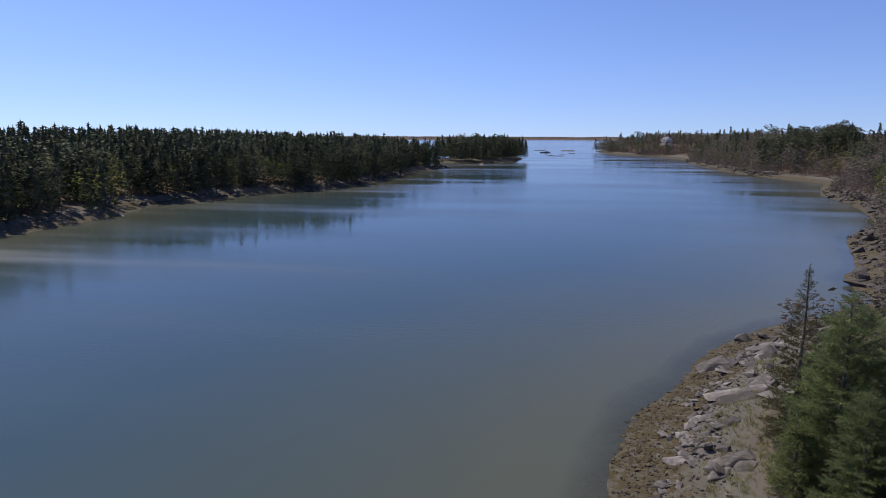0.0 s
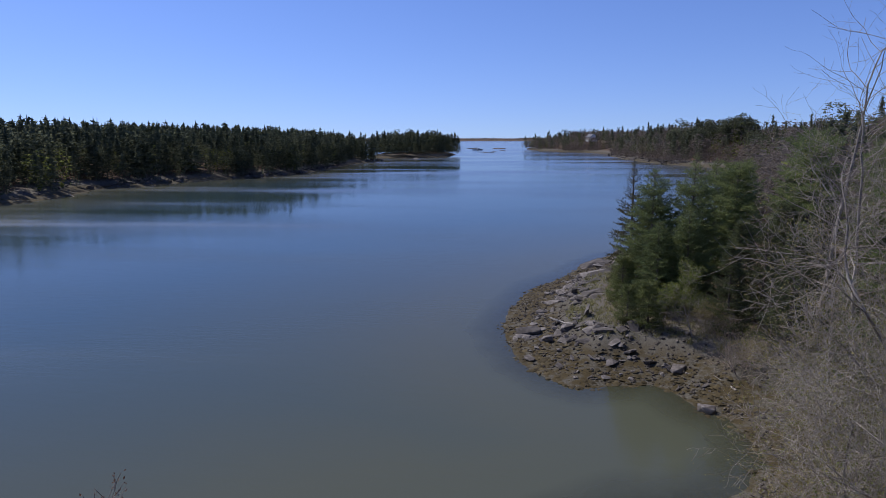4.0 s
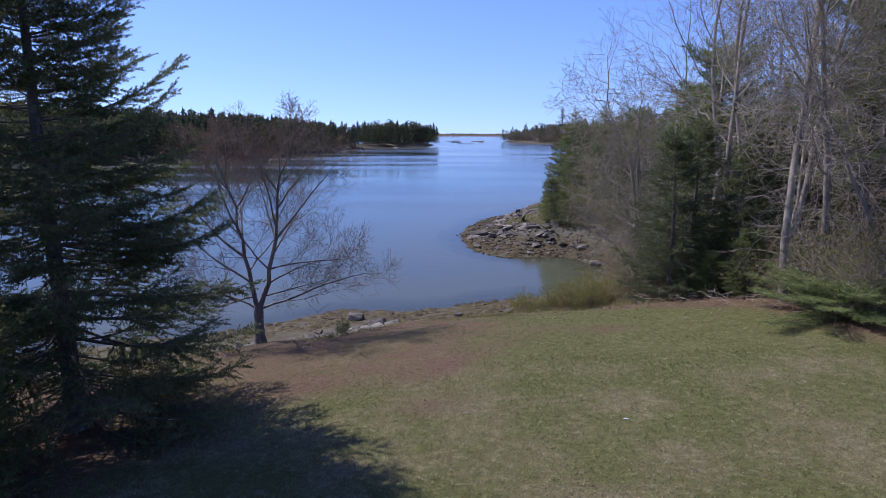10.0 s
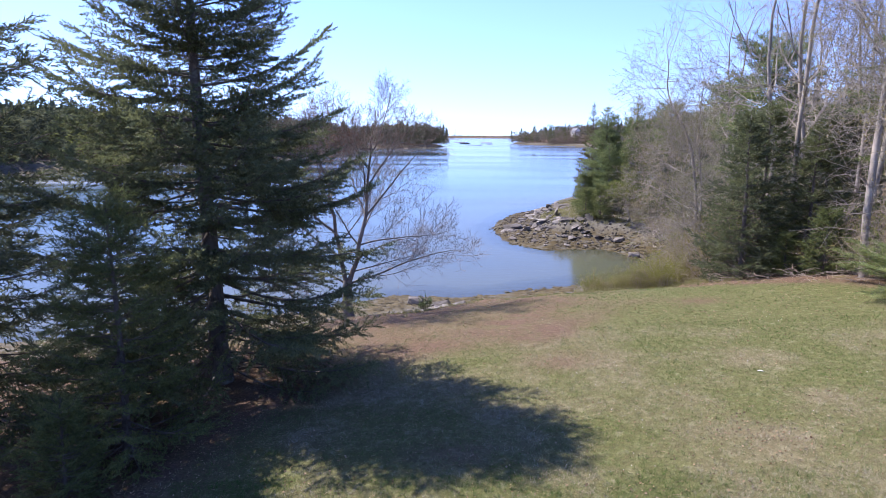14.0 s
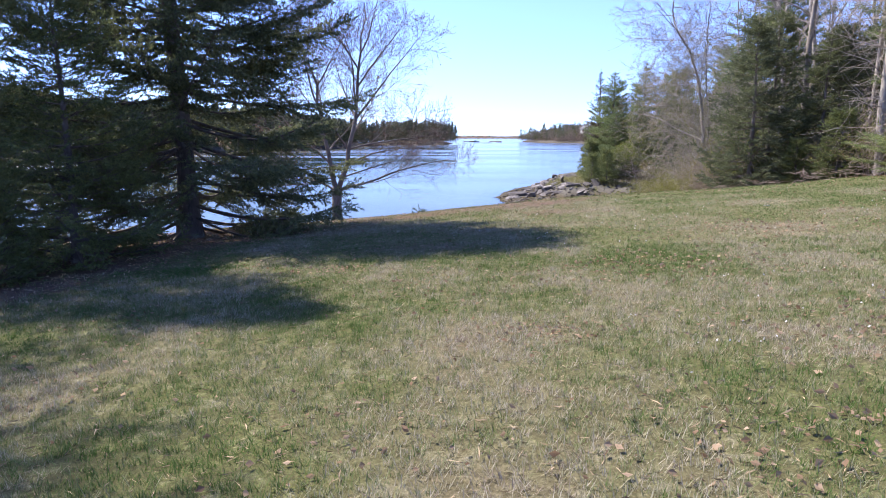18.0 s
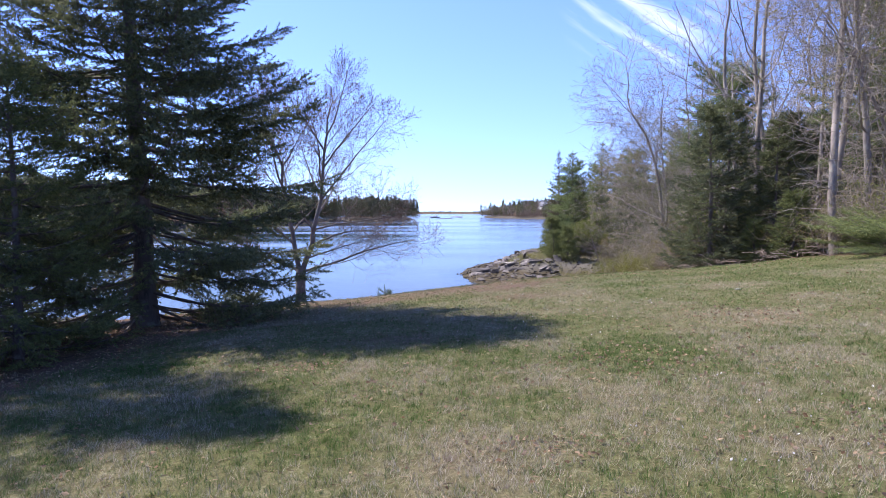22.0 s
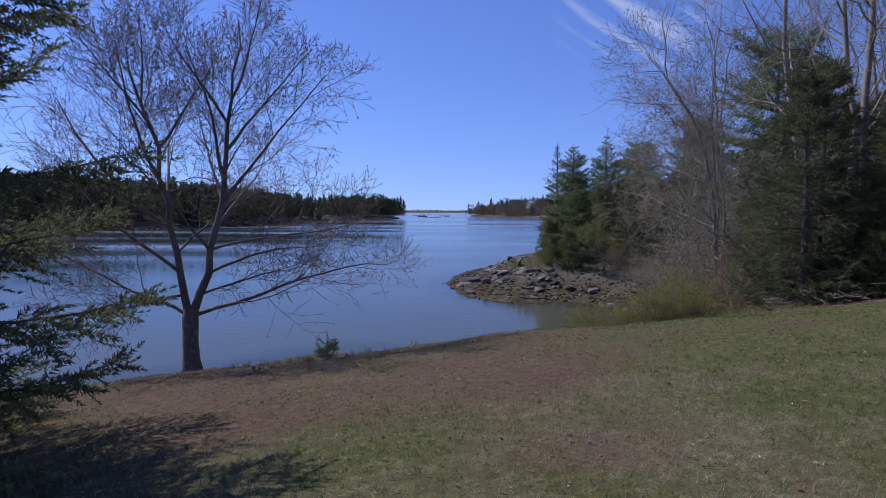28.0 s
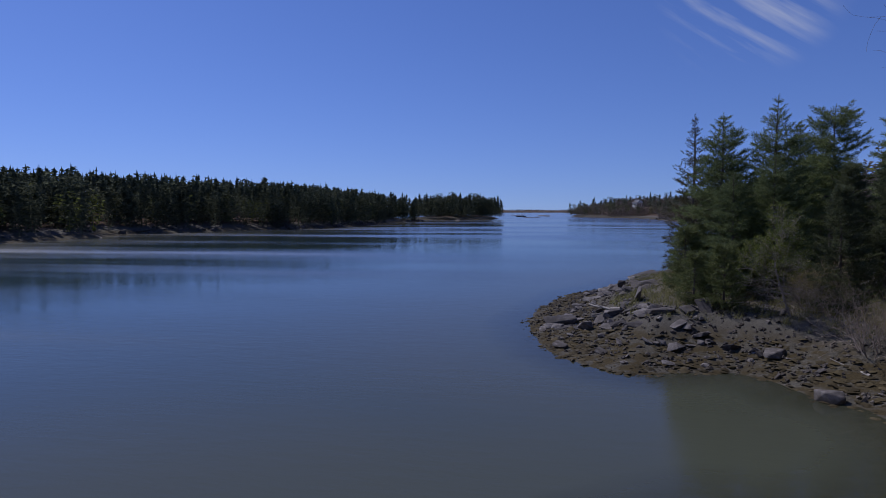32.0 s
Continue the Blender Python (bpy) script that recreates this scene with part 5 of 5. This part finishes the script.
# ---- lawn ----
M_GRASS, nt, b = mat("grass_blades", 0.75, 0.1)
geo = nt.nodes.new("ShaderNodeNewGeometry")
pat = noise_tex(nt, 0.55, 5, 0.62, geo.outputs["Position"])
pat_s = noise_tex(nt, 2.4, 4, 0.65, geo.outputs["Position"])
v = mathn(nt, "ADD", mathn(nt, "MULTIPLY", mathn(nt, "SUBTRACT", pat.outputs[0], 0.53), 2.3), mathn(nt, "MULTIPLY", geo.outputs["Random Per Island"], 0.72))
pat_t = noise_tex(nt, 7.0, 4, 0.7, geo.outputs["Position"])
v = mathn(nt, "ADD", v, mathn(nt, "MULTIPLY", mathn(nt, "SUBTRACT", pat_s.outputs[0], 0.5), 1.3))
v = mathn(nt, "ADD", v, mathn(nt, "MULTIPLY", mathn(nt, "SUBTRACT", pat_t.outputs[0], 0.5), 1.2))
gs = nt.nodes.new("ShaderNodeSeparateXYZ")
nt.links.new(geo.outputs["Position"], gs.inputs[0])
lush = mathn(nt, "MULTIPLY", maprange(nt, gs.outputs[1], 23.0, 30.0), maprange(nt, gs.outputs[0], -0.5, 3.5))
v = mathn(nt, "SUBTRACT", v, mathn(nt, "MULTIPLY", lush, 0.5))
r = ramp(nt, v, [(0.02, (0.055, 0.105, 0.022)), (0.28, (0.15, 0.176, 0.070)), (0.55, (0.28, 0.258, 0.165)), (0.78, (0.42, 0.378, 0.295)), (1.0, (0.21, 0.165, 0.125))])
nt.links.new(r.outputs[0], b.inputs["Base Color"])
tr = nt.nodes.new("ShaderNodeBsdfTranslucent")
nt.links.new(r.outputs[0], tr.inputs[0])
mx = nt.nodes.new("ShaderNodeMixShader")
mx.inputs[0].default_value = 0.3
nt.links.new(b.outputs[0], mx.inputs[1])
nt.links.new(tr.outputs[0], mx.inputs[2])
nt.links.new(mx.outputs[0], nt.nodes["Material Output"].inputs[0])
M_DEAD = leaf_material("dead_leaves", (0.13, 0.074, 0.04), (0.46, 0.34, 0.23), 0.4, 0.8, 1.0)


def tuft_template(rng, blades=6):
    v, f = [], []
    for k in range(blades):
        a, b0 = rng.random() * 6.28, rng.normal(size=2) * 0.35
        lean = 0.3 + 0.9 * rng.random()
        tip = np.array([b0[0] + lean * math.cos(a), b0[1] + lean * math.sin(a), 0.6 + 0.6 * rng.random()])
        w = np.array([-math.sin(a), math.cos(a), 0]) * 0.045
        v += [np.array([*b0, 0]) - w, np.array([*b0, 0]) + w, tip]
        f.append((3 * k, 3 * k + 1, 3 * k + 2))
    return np.array(v), np.array(f)


def sow_lawn(rng, n, box):
    x, y = rng.uniform(box[0], box[1], n), rng.uniform(box[2], box[3], n)
    ok = (litter(x, y) < 0.25 + 0.85 * rng.random(n)) & (land_height(x, y) > 2.6)
    return x[ok], y[ok]


rng = np.random.default_rng(15)
soup = Soup()
for n, box in ((84000, (-6.5, 8, 10.5, 18)), (42000, (-8, 12, 18, 26)), (24000, (-9, 12.5, 26, 36)), (5000, (-6, 8, 6, 10.5))):
    x, y = sow_lawn(rng, n, box)
    for part_k in range(4):
        sl = slice(part_k, None, 4)
        tv, tf = tuft_template(rng)
        m = len(x[sl])
        ang = rng.random(m) * 6.28
        bas = np.zeros((m, 3, 3))
        bas[:, 0, 0], bas[:, 0, 1], bas[:, 1, 0], bas[:, 1, 1], bas[:, 2, 2] = np.cos(ang), -np.sin(ang), np.sin(ang), np.cos(ang), 1
        v, f = scatter(tv, tf, np.column_stack([x[sl], y[sl], land_height(x[sl], y[sl]) - 0.005]), bas, 0.026 + 0.034 * rng.random(m))
        soup.add(v, f)
tagged(new("grass", soup.mesh("grass", M_GRASS)), "short spring lawn grass, part green and part straw", "grass", kind="stuff")
xs, ys = sow_lawn(rng, 42000, (-8, 12, 8, 30))
keep = rng.random(len(xs)) < np.clip(0.05 + 1.0 * wobble(xs, ys, 0.8, 9) * (0.4 + 0.8 * wobble(xs, ys, 3.1, 2)), 0.045, 1) * 0.95
xs, ys = xs[keep], ys[keep]
for cx, cy, rx, ry, n in ((1.6, 16.6, 1.5, 0.9, 420), (0.2, 14.2, 0.5, 0.3, 110), (2.8, 14.0, 1.0, 0.7, 240), (3.9, 19.0, 1.6, 0.8, 220), (-2.2, 17.2, 0.5, 0.25, 90), (1.4, 12.2, 1.0, 0.5, 200)):
    # drifts of leaves in the grass
    xs, ys = np.concatenate([xs, cx + rng.normal(size=n) * rx * 0.6]), np.concatenate([ys, cy + rng.normal(size=n) * ry * 0.6])
bx, by = rng.uniform(-9, 14, 26000), rng.uniform(12, 38, 26000)
bk = (litter(bx, by) > 0.5) & (land_height(bx, by) > 2.8) & (rng.random(26000) < np.where((bx > -6) & (bx < 5) & (by > 24), 0.04, 0.6))
xs, ys = np.concatenate([xs, bx[bk]]), np.concatenate([ys, by[bk]])
lv = np.array([(0, 0, 0), (0.5, 0.35, 0.10), (1, 0, 0.03), (0.5, -0.35, 0.08)])
v, f = scatter(lv, np.array([(0, 1, 2), (0, 2, 3)]), np.column_stack([xs, ys, land_height(xs, ys) + 0.025]), frames(np.column_stack([rng.normal(size=(len(xs), 2)), rng.normal(size=len(xs)) * 0.3]), rng), 0.024 + 0.030 * rng.random(len(xs)))
tagged(new("fallen_leaves", mesh_np("fallen_leaves", v, f, M_DEAD)), "dry brown leaves scattered over the lawn", "leaves", kind="stuff")


# tiny white flowers in the turf
fx, fy = rng.uniform(-1, 7, 900), rng.uniform(13, 27, 900)
fk = wobble(fx, fy, 1.6, 11) > 0.15
fx, fy = fx[fk], fy[fk]
v, f = scatter(lv, np.array([(0, 1, 2), (0, 2, 3)]), np.column_stack([fx, fy, land_height(fx, fy) + 0.05]), frames(rng.normal(size=(len(fx), 3)), rng), 0.012 + 0.014 * rng.random(len(fx)))
tagged(new("lawn_flowers", mesh_np("lawn_flowers", v, f, M_BLOSSOM)), "tiny white flowers scattered in the lawn", "flowers", kind="stuff")

# dry straws and needles lying over the turf and the bare earth
M_STRAW = leaf_material("dry_straws", (0.07, 0.045, 0.026), (0.38, 0.29, 0.18), 0.1, 0.9, 1.4)
sx = np.concatenate([rng.uniform(-7, 5, 8000), rng.uniform(-7, 9, 22000), rng.uniform(-8, 12, 12000)])
sy = np.concatenate([rng.uniform(22, 34, 8000), rng.uniform(11, 21, 22000), rng.uniform(19, 33, 12000)])
ok = land_height(sx, sy) > 2.6
sx, sy = sx[ok], sy[ok]
tv = np.array([(0, 0.035, 0), (0, -0.035, 0), (0.55, 0.03, 0.12), (1, 0, 0.03)])
v, f = scatter(tv, np.array([(0, 1, 2), (0, 2, 3)]), np.column_stack([sx, sy, land_height(sx, sy) + 0.012]), frames(np.column_stack([rng.normal(size=(len(sx), 2)), rng.normal(size=len(sx)) * 0.15]), rng), 0.03 + 0.06 * rng.random(len(sx)) ** 2)
tagged(new("dry_straws", mesh_np("dry_straws", v, f, M_STRAW)), "dry straws and brown needles lying on the ground", "straw", kind="stuff")


# ---- small things on the shores ----
def plain(name, rough, base, vary=0.3, scale=8.0):
    m, nt, b = mat(name, rough, 0.2)
    tcx = nt.nodes.new("ShaderNodeTexCoord")
    nn = noise_tex(nt, scale, 5, 0.6, tcx.outputs["Object"])
    rr = ramp(nt, nn.outputs[0], [(0.3, tuple(c * (1 - vary) for c in base)), (0.7, tuple(min(1, c * (1 + vary)) for c in base))])
    nt.links.new(rr.outputs[0], b.inputs["Base Color"])
    bump(nt, b, nn.outputs[0], 0.4, 0.01)
    return m


M_WOOD = plain("weathered_wood", 0.85, (0.30, 0.27, 0.23))
M_WHITE = plain("white_boards", 0.6, (0.72, 0.72, 0.70), 0.08)
M_ROOF = plain("grey_roof", 0.8, (0.16, 0.16, 0.17))
M_PANE = plain("dark_pane", 0.15, (0.03, 0.035, 0.045), 0.1)
M_HULL = plain("dark_hull", 0.5, (0.05, 0.05, 0.055))


def box(size, centre=(0, 0, 0), bevel=0.02, material=None, name="board"):
    bm = bmesh.new()
    bmesh.ops.create_cube(bm, size=1.0, matrix=Matrix.Translation(centre) @ Matrix.Diagonal((*size, 1)))
    if bevel:
        bmesh.ops.bevel(bm, geom=list(bm.edges), offset=bevel, segments=1, affect="EDGES")
    me = bpy.data.meshes.new(name)
    bm.to_mesh(me)
    bm.free()
    me.materials.append(material)
    return me


def prism(outline, depth, material, name):
    """An outline in x and z, pushed along y."""
    bm = bmesh.new()
    a = [bm.verts.new((x, -depth / 2, z)) for x, z in outline]
    b = [bm.verts.new((x, depth / 2, z)) for x, z in outline]
    bm.faces.new(a)
    bm.faces.new(b[::-1])
    for i in range(len(a)):
        j = (i + 1) % len(a)
        bm.faces.new((a[j], a[i], b[i], b[j]))
    bmesh.ops.recalc_face_normals(bm, faces=bm.faces)
    me = bpy.data.meshes.new(name)
    bm.to_mesh(me)
    bm.free()
    me.materials.append(material)
    return me


# landing stage on the far right shore
stage = empty("landing_stage", Matrix.Translation((104, 408, 0)) @ Matrix.Rotation(radians(200), 4, "Z"), "grey wooden landing stage on piles at the shore", "jetty")
for i in range(14):
    part("plank", box((0.8, 3.2, 0.12), (-6 + 0.9 * i, 0, 2.3), 0.02, M_WOOD, "plank"), stage)
for x in (-5, 0, 5):
    for y in (-1.4, 1.4):
        sp = Soup()
        tube(sp, [(x, y, -2.5), (x, y, 0), (x, y, 3.3)], [0.17, 0.16, 0.15], 8)
        part("post", sp.mesh("post", M_WOOD, True), stage)
for y in (-1.4, 1.4):
    part("rail", box((11, 0.1, 0.14), (0, y, 3.2), 0.02, M_WOOD, "rail"), stage)


def house(x, y, turn, w, d, hh, label):
    e = empty("house", Matrix.Translation((x, y, h(x, y))) @ Matrix.Rotation(radians(turn), 4, "Z"), label, "house", "houses on the far shore")
    part("wall", prism([(-w / 2, -1), (w / 2, -1), (w / 2, hh), (0, hh + w * 0.38), (-w / 2, hh)], d, M_WHITE, "wall"), e)
    for sx in (-1, 1):
        o = part("roof", prism([(0, hh + w * 0.38 + 0.25), (sx * (w / 2 + 0.4), hh - 0.1), (sx * (w / 2 + 0.4), hh - 0.35), (0, hh + w * 0.38)], d + 0.8, M_ROOF, "roof"), e)
    part("chimney", box((0.8, 0.8, 2.2), (w * 0.1, d * 0.2, hh + w * 0.38 + 0.4), 0.03, M_ROOF, "chimney"), e)
    for k in range(3):
        part("window", box((0.1, 1.0, 1.4), (-w / 2 - 0.04, -d / 3 + k * d / 3, hh * 0.55), 0.01, M_PANE, "window"), e)
        part("window", box((1.0, 0.1, 1.4), (-w / 3 + k * w / 3, -d / 2 - 0.04, hh * 0.55), 0.01, M_PANE, "window"), e)
    return e


house(101, 770, 20, 8, 11, 5, "white wooden house among trees on the far shore")
house(63, 850, 60, 6, 8, 3, "small white boat house by the far water")
house(128, 690, 100, 7, 9, 4, "white wooden house behind the far shore")


# lobster-boat like workboat lying in the channel
boat = empty("workboat", Matrix.Translation((-29, 830, 0)) @ Matrix.Rotation(radians(8), 4, "Z"), "dark workboat moored in the channel", "boat")
part("hull", prism([(-6, -0.3), (5, -0.3), (7, 1.4), (4.5, 1.1), (-6.2, 1.0)], 3.2, M_HULL, "hull"), boat)
part("cabin", box((3, 2.2, 1.8), (1.5, 0, 2.0), 0.1, M_WHITE, "cabin"), boat)
sp = Soup()
tube(sp, [(0, 0, 2.5), (0, 0, 3.5), (0, 0, 5.2)], [0.06, 0.05, 0.04], 6)
part("mast", sp.mesh("mast", M_HULL), boat)

# ledges that stand out of the channel
for i, (x, y, sz) in enumerate(((-13, 710, 9), (-20, 722, 6), (-2, 935, 12), (-38, 960, 14), (-8, 760, 5), (4, 800, 7), (-62, 500, 7), (-70, 497, 5))):
    ob = new("ledge", ROCKS[i % len(ROCKS)])
    ob.matrix_world = Matrix.Translation((x, y, 0.0)) @ Matrix.Rotation(i * 1.3, 4, "Z") @ Matrix.Diagonal((sz, sz * 0.6, sz * 0.22, 1))
    tagged(ob, "low dark ledge standing out of the channel", "rock", "ledges in the channel")

# driftwood
def log(x, y, turn, length, r, label):
    sp = Soup()
    k = np.linspace(0, 1, 7)
    rng = np.random.default_rng(int(length * 10))
    pts = np.stack([k * length, 0.12 * length * np.sin(k * 2.2) * 0.4, 0.05 * rng.normal(size=7) + r], -1)
    tube(sp, pts, r * (1 - 0.55 * k), 7)
    tube(sp, [pts[3], pts[3] + [0.3 * length, 0.2 * length, 0.12 * length]], [r * 0.5, r * 0.15], 5)
    ob = new("driftwood_log", sp.mesh("driftwood_log", M_WOOD, True))
    ob.matrix_world = Matrix.Translation((x, y, h(x, y))) @ Matrix.Rotation(radians(turn), 4, "Z")
    return tagged(ob, label, "log", "driftwood")


log(6.6, 69.6, 50, 1.9, 0.09, "bleached forked driftwood log on the rocks")
log(5.2, 73.0, 130, 2.4, 0.10, "bleached driftwood log above the rocks")
log(13.6, 63.4, 100, 2.2, 0.08, "grey driftwood log at the top of the beach")
log(-105, 181, 130, 14, 0.5, "long bleached log lying on the far spit")
log(-8.6, 35.5, 20, 1.6, 0.07, "grey stick of driftwood among the boulders")

# dry cut branches piled at the wood's edge
rng = np.random.default_rng(44)
for cx, cy in ((10.3, 31.6), (11.4, 30.6), (9.3, 33.0), (12.2, 29.0), (8.2, 34.2)):
    pile = empty("brush_pile", at(cx, cy), "pile of dry cut branches at the wood's edge", "brush pile", "brush piles")
    for i in range(36):
        sp = Soup()
        a, ln = rng.random() * 6.28, 0.25 + 0.6 * rng.random() ** 2
        p0 = np.array([rng.normal() * 0.55, rng.normal() * 0.4, 0.03 + 0.28 * rng.random()])
        d0 = np.array([math.cos(a), math.sin(a), rng.normal() * 0.18 + 0.1])
        tube(sp, [p0, p0 + d0 * ln * 0.5 + rng.normal(size=3) * 0.05, p0 + d0 * ln + rng.normal(size=3) * 0.08], [0.007, 0.006, 0.003], 4)
        part("stick", sp.mesh("stick", M_TWIG), pile)

# tussocks of dry grass along the top of the bank
M_DRY = leaf_material("dry_grass", (0.12, 0.125, 0.042), (0.31, 0.28, 0.13), 0.35, 0.8, 0.8)
soup = Soup()
for i in range(6):
    tv, tf = tuft_template(rng, 14)
    bx = rng.uniform(-9, 9, 230)
    bx[::2] = rng.uniform(1, 9, 115)
    by = np.interp(bx, [-9, -6, -3, 0, 2.5, 9], [26.5, 29.8, 31.8, 34, 35.5, 34.6]) + rng.normal(size=230) * 0.9
    ang = rng.random(230) * 6.28
    bas = np.zeros((230, 3, 3))
    bas[:, 0, 0], bas[:, 0, 1], bas[:, 1, 0], bas[:, 1, 1], bas[:, 2, 2] = np.cos(ang), -np.sin(ang), np.sin(ang), np.cos(ang), 1.3
    size = (0.05 + 0.12 * rng.random(230) ** 2) * np.where(wobble(bx, by, 1.3, 3) > 0.0, 1.0, 0.35)
    soup.add(*scatter(tv, tf, np.column_stack([bx, by, land_height(bx, by) - 0.01]), bas, size))
    hx = rng.uniform(3, 22, 900)
    hy = rng.uniform(63, 100, 900)
    hd = signed_distance(MAIN, hx, hy)
    ok = (hd > 5.0) & (hd < 9.5)
    hx, hy = hx[ok], hy[ok]
    ang = rng.random(len(hx)) * 6.28
    bas = np.zeros((len(hx), 3, 3))
    bas[:, 0, 0], bas[:, 0, 1], bas[:, 1, 0], bas[:, 1, 1], bas[:, 2, 2] = np.cos(ang), -np.sin(ang), np.sin(ang), np.cos(ang), 1.2
    soup.add(*scatter(tv, tf, np.column_stack([hx, hy, land_height(hx, hy) - 0.01]), bas, 0.15 + 0.25 * rng.random(len(hx)) ** 2))
tagged(new("bank_grass", soup.mesh("bank_grass", M_DRY)), "longer dry grass along the top of the bank", "grass", kind="stuff")

# pale stone on the lawn
M_PALE = plain("pale_stone", 0.8, (0.45, 0.43, 0.40), 0.15, 20.0)
stone_me = ROCKS[4].copy()
stone_me.materials.clear()
stone_me.materials.append(M_PALE)
stone = new("stone", stone_me)
stone.matrix_world = Matrix.Translation((4.88, 22.0, h(4.88, 22.0) + 0.01)) @ Matrix.Diagonal((0.055, 0.05, 0.05, 1))
tagged(stone, "small pale flat stone in the lawn", "stone")
